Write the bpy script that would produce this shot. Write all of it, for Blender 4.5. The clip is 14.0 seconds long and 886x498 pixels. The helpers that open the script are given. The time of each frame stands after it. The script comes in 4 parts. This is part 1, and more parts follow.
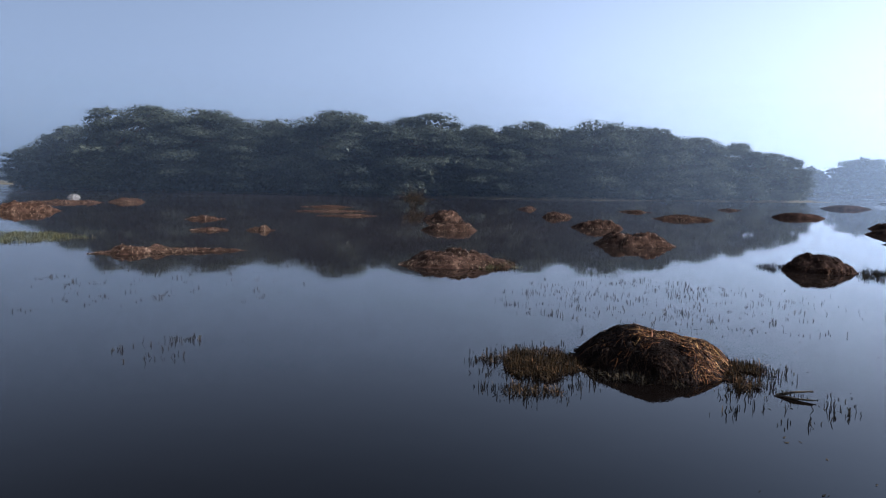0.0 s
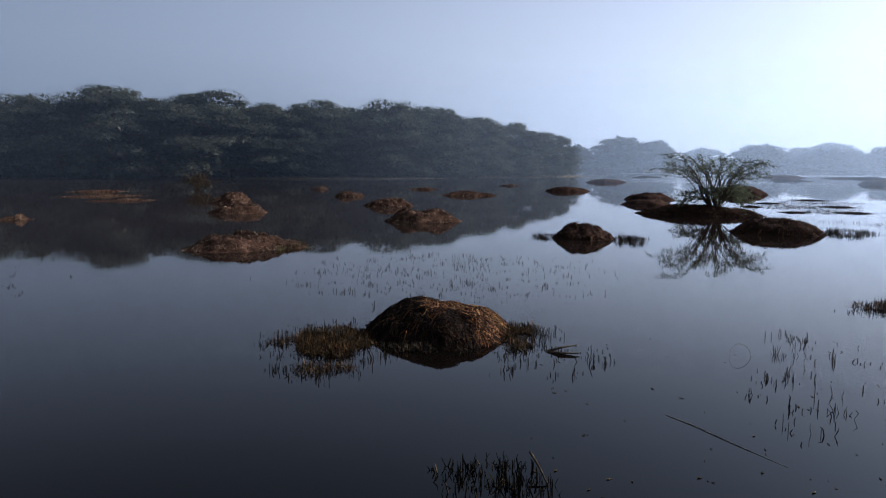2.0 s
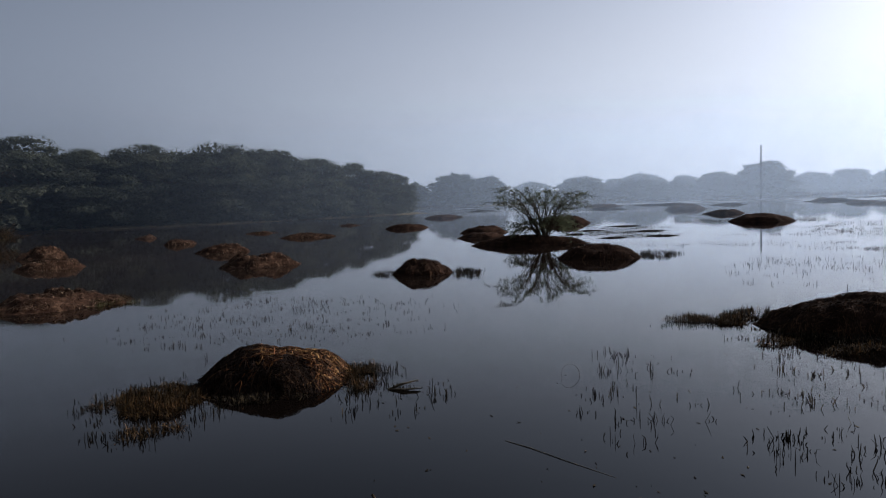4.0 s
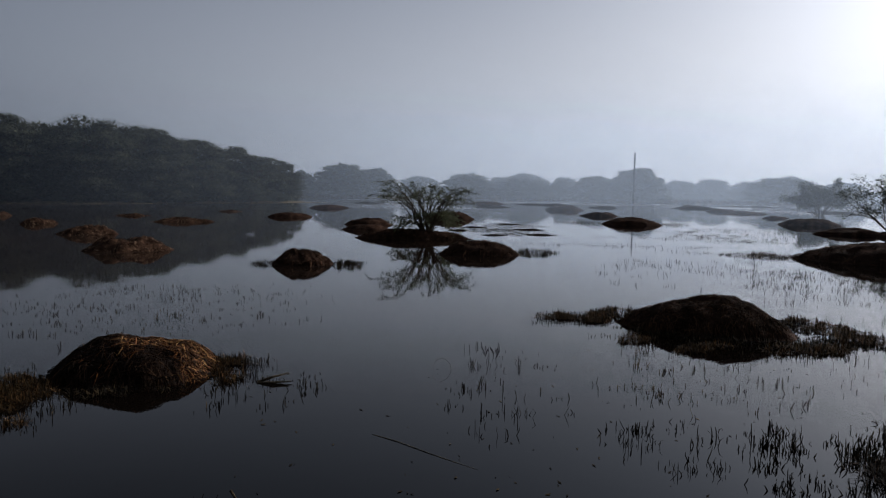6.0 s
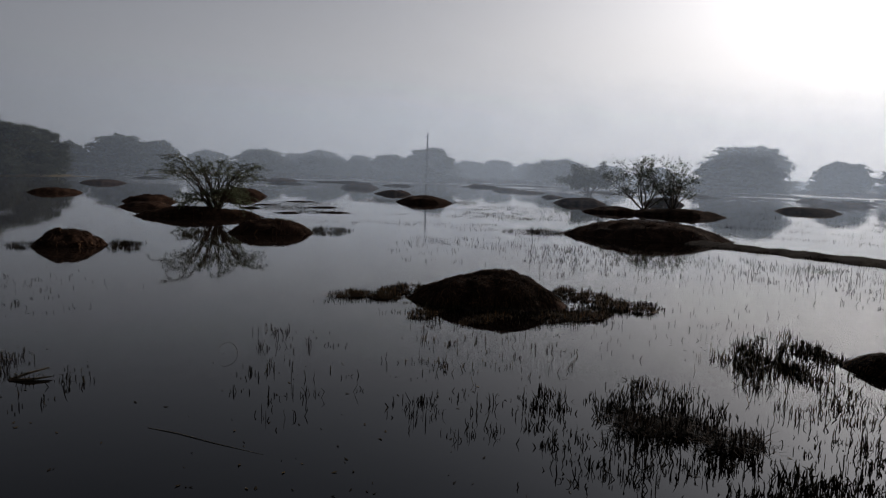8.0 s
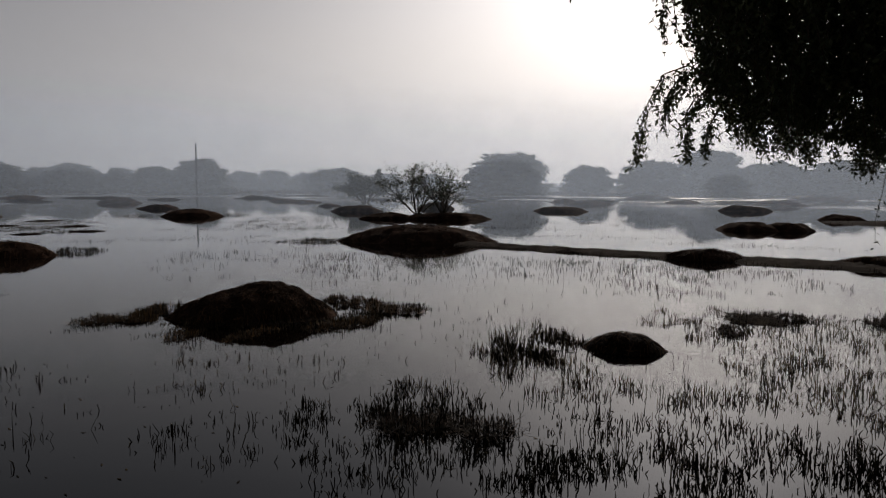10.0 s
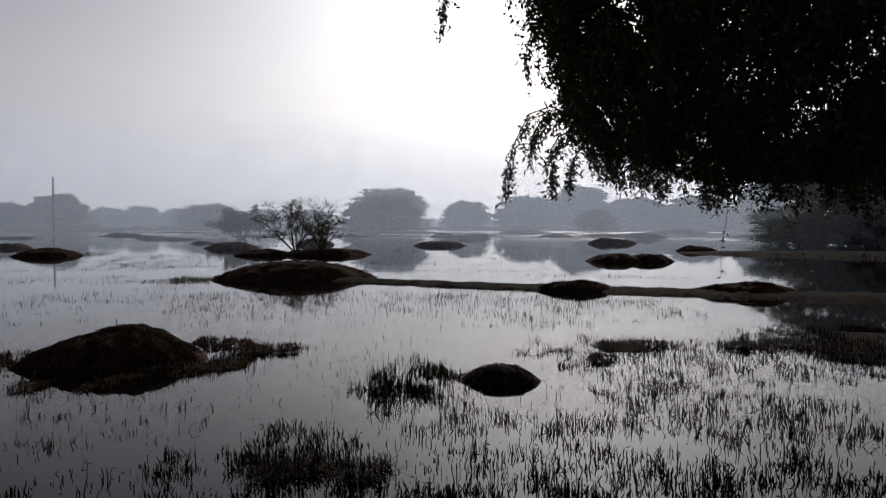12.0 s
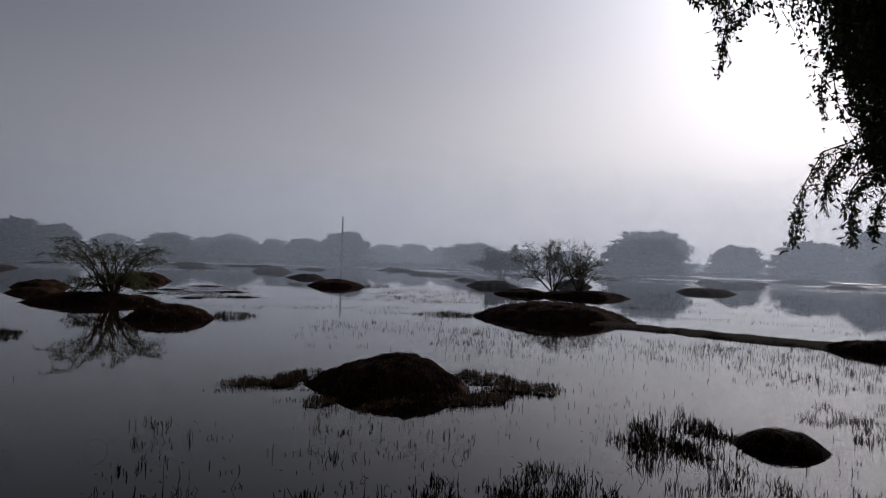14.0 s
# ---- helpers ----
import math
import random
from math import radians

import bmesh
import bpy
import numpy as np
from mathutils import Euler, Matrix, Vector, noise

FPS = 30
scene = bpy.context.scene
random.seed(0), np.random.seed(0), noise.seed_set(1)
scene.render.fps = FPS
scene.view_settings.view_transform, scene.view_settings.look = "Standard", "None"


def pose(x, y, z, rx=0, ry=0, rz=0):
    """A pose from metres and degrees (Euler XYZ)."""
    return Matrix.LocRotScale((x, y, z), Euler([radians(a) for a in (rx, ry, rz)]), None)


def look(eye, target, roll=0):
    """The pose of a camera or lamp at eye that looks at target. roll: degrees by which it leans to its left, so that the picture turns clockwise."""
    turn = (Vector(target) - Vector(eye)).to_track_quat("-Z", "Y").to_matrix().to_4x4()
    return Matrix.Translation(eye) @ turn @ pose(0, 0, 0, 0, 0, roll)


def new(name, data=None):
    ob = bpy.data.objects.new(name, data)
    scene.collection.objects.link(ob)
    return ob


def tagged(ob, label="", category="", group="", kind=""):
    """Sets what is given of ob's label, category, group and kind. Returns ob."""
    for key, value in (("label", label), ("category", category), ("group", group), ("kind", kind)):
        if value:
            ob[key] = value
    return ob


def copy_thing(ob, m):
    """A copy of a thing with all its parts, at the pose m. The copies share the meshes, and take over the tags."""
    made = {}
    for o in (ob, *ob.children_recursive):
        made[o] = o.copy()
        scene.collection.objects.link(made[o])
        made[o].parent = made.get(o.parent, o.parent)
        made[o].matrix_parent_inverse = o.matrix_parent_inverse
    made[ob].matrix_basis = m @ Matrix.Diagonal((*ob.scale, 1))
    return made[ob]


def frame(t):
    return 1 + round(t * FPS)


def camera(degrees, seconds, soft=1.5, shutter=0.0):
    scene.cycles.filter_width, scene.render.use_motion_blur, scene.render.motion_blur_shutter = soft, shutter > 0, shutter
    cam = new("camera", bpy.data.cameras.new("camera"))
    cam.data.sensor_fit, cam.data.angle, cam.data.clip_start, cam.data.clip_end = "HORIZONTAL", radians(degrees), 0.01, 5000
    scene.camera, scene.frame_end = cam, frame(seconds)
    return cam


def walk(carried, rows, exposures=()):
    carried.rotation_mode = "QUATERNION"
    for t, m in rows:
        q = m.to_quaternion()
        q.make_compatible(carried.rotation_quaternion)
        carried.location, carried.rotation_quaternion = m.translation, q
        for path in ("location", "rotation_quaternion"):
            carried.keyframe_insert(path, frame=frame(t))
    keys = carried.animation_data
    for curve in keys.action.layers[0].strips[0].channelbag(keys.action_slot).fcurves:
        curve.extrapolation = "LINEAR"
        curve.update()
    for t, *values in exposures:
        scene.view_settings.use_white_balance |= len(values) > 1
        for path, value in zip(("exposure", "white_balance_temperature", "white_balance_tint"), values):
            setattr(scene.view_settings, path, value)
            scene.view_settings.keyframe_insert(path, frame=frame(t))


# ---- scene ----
cam = camera(64.66, 14.0, soft=1.15)
# seconds, eye, then yaw (left of +y), pitch (up) and roll in degrees
PATH = [
    (0.0, 0.000, -0.000, 1.999, 11.99, -5.61, 0.88),
    (0.5, 0.048, 0.014, 1.977, 7.97, -6.57, -0.52),
    (1.0, 0.061, 0.009, 1.984, 3.10, -7.63, -0.05),
    (1.5, 0.060, -0.013, 1.994, -0.23, -7.16, 0.15),
    (2.0, 0.095, -0.037, 1.988, -4.70, -7.11, 0.20),
    (2.5, 0.122, -0.016, 1.990, -8.69, -6.99, -0.28),
    (2.7, 0.131, -0.007, 1.986, -10.53, -6.39, -0.39),
    (4.8, 0.244, -0.025, 1.977, -20.67, -3.64, -0.79),
    (5.0, 0.254, -0.026, 1.996, -21.76, -4.26, 0.10),
    (5.5, 0.269, -0.048, 2.005, -24.27, -4.31, 0.21),
    (6.0, 0.277, -0.071, 1.997, -26.88, -4.83, 0.86),
    (6.5, 0.311, -0.042, 1.996, -28.86, -5.20, 0.50),
    (7.0, 0.345, -0.052, 2.003, -31.75, -4.25, 0.50),
    (7.2, 0.345, -0.067, 2.011, -34.85, -5.55, 0.84),
    (9.3, 0.566, -0.195, 1.995, -53.25, -4.14, 1.73),
    (9.5, 0.611, -0.220, 1.991, -55.67, -4.32, 1.38),
    (10.0, 0.592, -0.242, 1.987, -61.17, -5.22, 0.32),
    (10.5, 0.714, -0.266, 1.972, -65.05, -4.96, 0.29),
    (11.0, 0.674, -0.284, 1.978, -68.42, -5.13, 0.09),
    (11.5, 0.682, -0.299, 1.984, -71.18, -4.12, -0.69),
    (12.0, 0.649, -0.291, 1.992, -70.86, -2.33, -0.02),
    (12.5, 0.608, -0.262, 2.011, -66.15, 0.14, 0.50),
    (13.0, 0.584, -0.233, 2.003, -57.55, 1.55, 1.30),
    (13.5, 0.585, -0.228, 2.002, -51.80, 0.71, 1.82),
    (14.0, 0.613, -0.222, 1.996, -50.04, 0.75, 1.72),
]


def eye_pose(x, y, z, yaw, pitch, roll):
    ya, pa = radians(yaw), radians(pitch)
    ahead = Vector((-math.sin(ya) * math.cos(pa), math.cos(ya) * math.cos(pa), math.sin(pa)))
    return look((x, y, z), Vector((x, y, z)) + ahead, roll)


EXPOSURES = [(0.0, 0.66, 5250.0, 12.0), (1.5, 0.26, 5450.0, 12.0), (2.5, -0.05, 5650.0, 13.0), (5.0, -0.70, 6100.0, 12.0), (7.0, -1.08, 6300.0, 12.0),
             (9.5, -1.46, 7050.0, 14.0), (11.0, -1.4, 7050.0, 14.0), (11.5, -1.42, 6650.0, 14.0), (12.0, -1.17, 6650.0, 14.0), (12.5, -1.4, 6600.0, 15.0), (14.0, -1.62, 6450.0, 17.0)]
walk(cam, [(r[0], eye_pose(*r[1:])) for r in PATH], EXPOSURES)

# ---------------------------------------------------------------- sky and sun
SUN_AZ, SUN_EL = 82.0, 26.5          # degrees: clockwise from +y, above the horizon
world = bpy.data.worlds.new("sky")
scene.world = world
world.use_nodes = True
wn, wl = world.node_tree.nodes, world.node_tree.links
sky = wn.new("ShaderNodeTexSky")
sky.sky_type = "NISHITA"
sky.sun_disc = False
sky.sun_elevation, sky.sun_rotation = radians(SUN_EL), radians(SUN_AZ)
sky.altitude, sky.air_density, sky.dust_density, sky.ozone_density = 0, 0.7, 4.0, 1.0
soft_sky = wn.new("ShaderNodeHueSaturation")      # thick winter haze: the sky keeps little colour
soft_sky.inputs["Saturation"].default_value, soft_sky.inputs["Value"].default_value = 0.45, 0.04
wl.new(sky.outputs[0], soft_sky.inputs["Color"])


def sky_math(op, a, b):
    m = wn.new("ShaderNodeMath")
    m.operation = op
    for sock, v in zip(m.inputs, (a, b)):
        if isinstance(v, float):
            sock.default_value = v
        else:
            wl.new(v, sock)
    return m.outputs[0]


# the haze glows broadly round the sun and is brightest low over the horizon
sa, se = radians(SUN_AZ), radians(SUN_EL)
SUN_WAY = Vector((math.sin(sa) * math.cos(se), math.cos(sa) * math.cos(se), math.sin(se)))
coord, dot, split = wn.new("ShaderNodeTexCoord"), wn.new("ShaderNodeVectorMath"), wn.new("ShaderNodeSeparateXYZ")
dot.operation = "DOT_PRODUCT"
dot.inputs[1].default_value = SUN_WAY
wl.new(coord.outputs["Generated"], dot.inputs[0])
wl.new(coord.outputs["Generated"], split.inputs[0])
near_sun = sky_math("MULTIPLY", sky_math("ADD", dot.outputs["Value"], 1.0), 0.5)
glow = sky_math("ADD", sky_math("MULTIPLY", sky_math("POWER", near_sun, 2.3), 1.0), 0.12)
high = wn.new("ShaderNodeMapRange")          # above the haze layer the sky is deeper and darker
high.interpolation_type = "SMOOTHSTEP"
for key, value in zip(("From Min", "From Max", "To Min", "To Max"), (0.24, 0.52, 1.0, 0.36)):
    high.inputs[key].default_value = value
wl.new(split.outputs[2], high.inputs["Value"])
glow = sky_math("MULTIPLY", glow, high.outputs[0])
broad = sky_math("MULTIPLY", sky_math("POWER", near_sun, 4.0), 3.0)     # the wide bright cap of haze under the sun
glow = sky_math("ADD", glow, sky_math("MULTIPLY", broad, sky_math("SUBTRACT", 1.0, high.outputs[0])))
glow = sky_math("ADD", glow, sky_math("MULTIPLY", sky_math("POWER", near_sun, 20.0), 2.1))
glow = sky_math("ADD", glow, sky_math("MULTIPLY", sky_math("POWER", near_sun, 120.0), 4.0))
lift = wn.new("ShaderNodeMapRange")
lift.interpolation_type = "SMOOTHSTEP"
for key, value in zip(("From Min", "From Max", "To Min", "To Max"), (0.05, 0.55, 1.0, 0.26)):
    lift.inputs[key].default_value = value
wl.new(split.outputs[2], lift.inputs["Value"])
glow = sky_math("MULTIPLY", glow, lift.outputs[0])
tint = wn.new("ShaderNodeMix")
tint.data_type, tint.blend_type = "RGBA", "MIX"
tint.inputs[6].default_value, tint.inputs[7].default_value = (0.72, 0.92, 1.24, 1), (1.0, 0.98, 0.96, 1)
wl.new(sky_math("MULTIPLY", near_sun, lift.outputs[0]), tint.inputs[0])
hazy = wn.new("ShaderNodeVectorMath")
hazy.operation = "SCALE"
wl.new(tint.outputs[2], hazy.inputs[0])
wl.new(glow, hazy.inputs["Scale"])
both = wn.new("ShaderNodeMix")
both.data_type, both.blend_type = "RGBA", "ADD"
both.inputs[0].default_value = 1.0
wl.new(hazy.outputs[0], both.inputs[6])
wl.new(soft_sky.outputs[0], both.inputs[7])
wl.new(both.outputs[2], wn["Background"].inputs["Color"])
wn["Background"].inputs["Strength"].default_value = 1.0

sun = new("sun", bpy.data.lights.new("sun", "SUN"))
sun.data.energy, sun.data.angle, sun.data.color = 5.0, radians(0.8), (1.0, 0.93, 0.82)
sun.matrix_world = look(SUN_WAY * 100, (0, 0, 0))


# ---------------------------------------------------------------- materials
def material(name, rough=0.8, spec=0.3):
    m = bpy.data.materials.new(name)
    m.use_nodes = True
    n = m.node_tree.nodes
    b = n["Principled BSDF"]
    b.inputs["Roughness"].default_value = rough
    b.inputs["Specular IOR Level"].default_value = spec
    return m, n, m.node_tree.links, b


def ramp(n, stops):
    r = n.new("ShaderNodeValToRGB")
    e = r.color_ramp.elements
    e[0].position, e[0].color = stops[0][0], (*stops[0][1], 1)
    e[1].position, e[1].color = stops[-1][0], (*stops[-1][1], 1)
    for p, c in stops[1:-1]:
        e.new(p).color = (*c, 1)
    return r


def noise_tex(n, l, scale, detail=5, rough=0.6):
    tc = n.new("ShaderNodeTexCoord")
    t = n.new("ShaderNodeTexNoise")
    t.inputs["Scale"].default_value, t.inputs["Detail"].default_value, t.inputs["Roughness"].default_value = scale, detail, rough
    l.new(tc.outputs["Object"], t.inputs["Vector"])
    return t


def mixed(n, l, a, b, fac, kind="MIX"):
    x = n.new("ShaderNodeMix")
    x.data_type, x.blend_type = "RGBA", kind
    for sock, v in ((x.inputs[0], fac), (x.inputs[6], a), (x.inputs[7], b)):
        if isinstance(v, bpy.types.NodeSocket):
            l.new(v, sock)
        else:
            sock.default_value = v if isinstance(v, float) else (*v, 1)
    return x.outputs[2]


def soil_material(name, dark, mid, light, fine=28.0, broad=2.2):
    """Earth in two scales: broad patches and crumbs, with a rough relief."""
    m, n, l, b = material(name, 0.95, 0.03)
    big, small = noise_tex(n, l, broad, 5), noise_tex(n, l, fine, 8, 0.7)
    r1 = ramp(n, [(0.3, dark), (0.55, mid), (0.75, light)])
    l.new(big.outputs[0], r1.inputs[0])
    r2 = ramp(n, [(0.3, (0.35, 0.33, 0.3)), (0.7, (1.35, 1.3, 1.2))])
    l.new(small.outputs[0], r2.inputs[0])
    l.new(mixed(n, l, r1.outputs[0], r2.outputs[0], 1.0, "MULTIPLY"), b.inputs["Base Color"])
    bump = n.new("ShaderNodeBump")
    bump.inputs["Strength"].default_value, bump.inputs["Distance"].default_value = 0.9, 0.03
    l.new(small.outputs[0], bump.inputs["Height"])
    l.new(bump.outputs[0], b.inputs["Normal"])
    return m


def island_material(name, stops, rough=0.7, spec=0.25, through_light=0.0):
    """Each loose piece (leaf, stem, straw) takes its own shade."""
    m, n, l, b = material(name, rough, spec)
    g = n.new("ShaderNodeNewGeometry")
    r = ramp(n, stops)
    l.new(g.outputs["Random Per Island"], r.inputs[0])
    t = noise_tex(n, l, 0.6, 3)
    r2 = ramp(n, [(0.3, (0.7, 0.72, 0.7)), (0.7, (1.2, 1.15, 1.1))])
    l.new(t.outputs[0], r2.inputs[0])
    col = mixed(n, l, r.outputs[0], r2.outputs[0], 1.0, "MULTIPLY")
    l.new(col, b.inputs["Base Color"])
    if through_light:
        tr = n.new("ShaderNodeBsdfTranslucent")
        l.new(col, tr.inputs["Color"])
        mx = n.new("ShaderNodeMixShader")
        mx.inputs[0].default_value = through_light
        out = n["Material Output"]
        l.new(b.outputs[0], mx.inputs[1])
        l.new(tr.outputs[0], mx.inputs[2])
        l.new(mx.outputs[0], out.inputs["Surface"])
    return m


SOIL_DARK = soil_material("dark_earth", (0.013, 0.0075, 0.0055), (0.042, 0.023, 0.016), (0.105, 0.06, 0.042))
# darker copy of dark_earth: backlit shade and dark gaps put into the colour
MUD = soil_material("shaded_mud", (0.006, 0.0038, 0.003), (0.013, 0.008, 0.006), (0.027, 0.017, 0.012))
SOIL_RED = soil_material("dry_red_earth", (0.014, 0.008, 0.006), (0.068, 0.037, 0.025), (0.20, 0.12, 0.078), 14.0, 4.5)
LAND = soil_material("dry_grass_land", (0.08, 0.07, 0.035), (0.14, 0.11, 0.06), (0.20, 0.16, 0.09), 1.2)
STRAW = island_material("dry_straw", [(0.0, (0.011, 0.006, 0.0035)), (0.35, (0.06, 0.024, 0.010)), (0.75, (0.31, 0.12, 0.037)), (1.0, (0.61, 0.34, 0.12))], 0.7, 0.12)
DULL_STRAW = island_material("rotting_straw", [(0.0, (0.011, 0.0065, 0.0042)), (0.75, (0.044, 0.024, 0.014)), (1.0, (0.16, 0.085, 0.045))], 0.85, 0.05)
# black of wet stalks; also puts the straw mound's shaded side into colour
BLACK_STRAW = island_material("wet_shaded_stalks", [(0.0, (0.005, 0.003, 0.002)), (0.8, (0.018, 0.010, 0.006)), (1.0, (0.06, 0.032, 0.017))], 0.8, 0.06)
LEAF_ACACIA = island_material("grey_green_acacia_leaves", [(0.0, (0.05, 0.058, 0.035)), (0.6, (0.10, 0.115, 0.065)), (1.0, (0.17, 0.18, 0.10))], 0.7, 0.15, 0.45)
LITTER = island_material("straw_and_clods", [(0.0, (0.009, 0.005, 0.003)), (0.5, (0.052, 0.029, 0.018)), (0.85, (0.18, 0.108, 0.065)), (1.0, (0.38, 0.27, 0.18))], 0.85, 0.1)
REED = island_material("dead_reed_stems", [(0.0, (0.007, 0.0055, 0.004)), (0.6, (0.02, 0.015, 0.009)), (1.0, (0.07, 0.05, 0.026))], 0.8, 0.06)
WEED = island_material("green_brown_weed", [(0.0, (0.008, 0.005, 0.003)), (0.5, (0.024, 0.015, 0.007)), (0.85, (0.07, 0.042, 0.017)), (1.0, (0.18, 0.095, 0.04))], 0.8, 0.06, 0.1)
GREEN_WEED = island_material("fresh_green_weed", [(0.0, (0.022, 0.024, 0.009)), (0.5, (0.075, 0.075, 0.025)), (1.0, (0.17, 0.14, 0.055))], 0.7, 0.25, 0.2)
LEAF = island_material("dusty_green_leaves", [(0.0, (0.048, 0.052, 0.039)), (0.5, (0.070, 0.076, 0.054)), (1.0, (0.108, 0.112, 0.078))], 0.9, 0.05, 0.4)
LEAF_NEAR = island_material("thorn_tree_leaves", [(0.0, (0.03, 0.04, 0.018)), (0.6, (0.06, 0.075, 0.03)), (1.0, (0.10, 0.11, 0.05))], 0.6, 0.25, 0.12)
BARK = soil_material("grey_brown_bark", (0.05, 0.038, 0.028), (0.09, 0.07, 0.05), (0.15, 0.12, 0.09), 18.0)
PALE_WOOD = soil_material("bleached_stick", (0.10, 0.085, 0.065), (0.17, 0.15, 0.12), (0.24, 0.21, 0.17), 30.0)
STONE = soil_material("pale_grey_stone", (0.10, 0.088, 0.082), (0.16, 0.145, 0.135), (0.23, 0.21, 0.20), 9.0)
METAL = soil_material("weathered_pole_paint", (0.06, 0.06, 0.06), (0.09, 0.09, 0.09), (0.13, 0.13, 0.13), 12.0)


def water_material():
    """Brown, still water; far out a breath of wind ruffles it in long streaks."""
    m, n, l, b = material("still_marsh_water", 0.03, 0.27)
    b.inputs["IOR"].default_value = 1.333
    b.inputs["Specular Tint"].default_value = (1.0, 0.965, 0.945, 1)
    t = noise_tex(n, l, 0.06, 3)
    deep = ramp(n, [(0.3, (0.0012, 0.0009, 0.0008)), (0.7, (0.0032, 0.0022, 0.0017))])
    haze_tone = ramp(n, [(0.3, (0.017, 0.0112, 0.0085)), (0.7, (0.028, 0.0185, 0.0135))])      # lifts the dark reflection off the wooded shore: brown haze put into the colour
    for r in (deep, haze_tone):
        l.new(t.outputs[0], r.inputs[0])
    tc, dist, haze_mask = n.new("ShaderNodeTexCoord"), n.new("ShaderNodeVectorMath"), n.new("ShaderNodeMapRange")
    dist.operation = "LENGTH"
    off = n.new("ShaderNodeVectorMath")
    off.operation = "SUBTRACT"
    off.inputs[1].default_value = (-22.0, 58.0, 0.0)
    l.new(tc.outputs["Object"], dist.inputs[0])
    l.new(tc.outputs["Object"], off.inputs[0])
    shore = n.new("ShaderNodeVectorMath")
    shore.operation = "LENGTH"
    l.new(off.outputs[0], shore.inputs[0])
    for k, v in zip(("From Min", "From Max"), (58.0, 34.0)):
        haze_mask.inputs[k].default_value = v
    l.new(shore.outputs["Value"], haze_mask.inputs["Value"])
    l.new(mixed(n, l, deep.outputs[0], haze_tone.outputs[0], haze_mask.outputs[0]), b.inputs["Base Color"])
    w = noise_tex(n, l, 1.6, 3, 0.5)
    bump = n.new("ShaderNodeBump")
    bump.inputs["Strength"].default_value, bump.inputs["Distance"].default_value = 0.10, 0.012
    l.new(w.outputs[0], bump.inputs["Height"])
    l.new(bump.outputs[0], b.inputs["Normal"])
    far = n.new("ShaderNodeMapRange")
    for k, v in zip(("From Min", "From Max", "To Min", "To Max"), (55.0, 110.0, 0.0, 1.0)):
        far.inputs[k].default_value = v
    l.new(dist.outputs["Value"], far.inputs["Value"])
    wind = noise_tex(n, l, 0.045, 4, 0.6)
    gust = n.new("ShaderNodeMapRange")
    for k, v in zip(("From Min", "From Max", "To Min", "To Max"), (0.47, 0.60, 0.0, 1.0)):
        gust.inputs[k].default_value = v
    l.new(wind.outputs[0], gust.inputs["Value"])
    mul, fit = n.new("ShaderNodeMath"), n.new("ShaderNodeMapRange")
    mul.operation = "MULTIPLY"
    l.new(far.outputs[0], mul.inputs[0])
    l.new(gust.outputs[0], mul.inputs[1])
    fit.inputs["To Min"].default_value, fit.inputs["To Max"].default_value = 0.03, 0.36
    l.new(mul.outputs[0], fit.inputs["Value"])
    l.new(fit.outputs[0], b.inputs["Roughness"])
    return m


WATER = water_material()


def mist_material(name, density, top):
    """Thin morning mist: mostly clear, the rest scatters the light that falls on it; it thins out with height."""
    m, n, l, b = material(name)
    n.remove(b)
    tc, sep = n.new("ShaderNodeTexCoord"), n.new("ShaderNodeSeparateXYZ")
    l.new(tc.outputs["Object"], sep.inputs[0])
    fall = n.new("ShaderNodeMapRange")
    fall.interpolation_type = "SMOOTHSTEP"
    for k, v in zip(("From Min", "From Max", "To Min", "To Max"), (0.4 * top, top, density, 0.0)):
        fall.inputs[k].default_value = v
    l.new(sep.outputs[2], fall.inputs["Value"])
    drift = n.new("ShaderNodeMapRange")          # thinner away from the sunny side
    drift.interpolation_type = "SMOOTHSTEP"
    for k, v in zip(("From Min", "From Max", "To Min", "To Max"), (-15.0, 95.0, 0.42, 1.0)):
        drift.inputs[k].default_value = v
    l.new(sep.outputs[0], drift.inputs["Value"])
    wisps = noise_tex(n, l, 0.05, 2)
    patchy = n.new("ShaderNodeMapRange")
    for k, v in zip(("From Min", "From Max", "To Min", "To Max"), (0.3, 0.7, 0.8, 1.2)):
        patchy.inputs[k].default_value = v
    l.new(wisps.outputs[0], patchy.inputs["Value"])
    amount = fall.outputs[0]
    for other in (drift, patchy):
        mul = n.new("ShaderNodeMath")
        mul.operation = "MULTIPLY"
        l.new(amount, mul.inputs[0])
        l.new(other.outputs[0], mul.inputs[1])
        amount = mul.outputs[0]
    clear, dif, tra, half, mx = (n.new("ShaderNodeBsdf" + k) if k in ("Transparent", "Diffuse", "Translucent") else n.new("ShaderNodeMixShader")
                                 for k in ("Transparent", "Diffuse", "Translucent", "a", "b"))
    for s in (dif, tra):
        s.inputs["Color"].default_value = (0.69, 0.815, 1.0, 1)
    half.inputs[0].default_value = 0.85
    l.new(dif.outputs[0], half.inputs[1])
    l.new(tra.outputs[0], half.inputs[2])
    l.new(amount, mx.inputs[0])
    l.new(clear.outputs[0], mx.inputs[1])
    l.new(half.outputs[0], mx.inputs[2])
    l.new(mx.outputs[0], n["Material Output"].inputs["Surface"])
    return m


# ---------------------------------------------------------------- building helpers
def mesh_object(name, verts, faces, mat, parent=None, label="", smooth=False):
    me = bpy.data.meshes.new(name)
    me.from_pydata([tuple(v) for v in verts], [], [tuple(f) for f in faces])
    me.materials.append(mat)
    if smooth:
        me.polygons.foreach_set("use_smooth", [True] * len(me.polygons))
    me.update()
    ob = new(name, me)
    ob.parent = parent
    return tagged(ob, label)


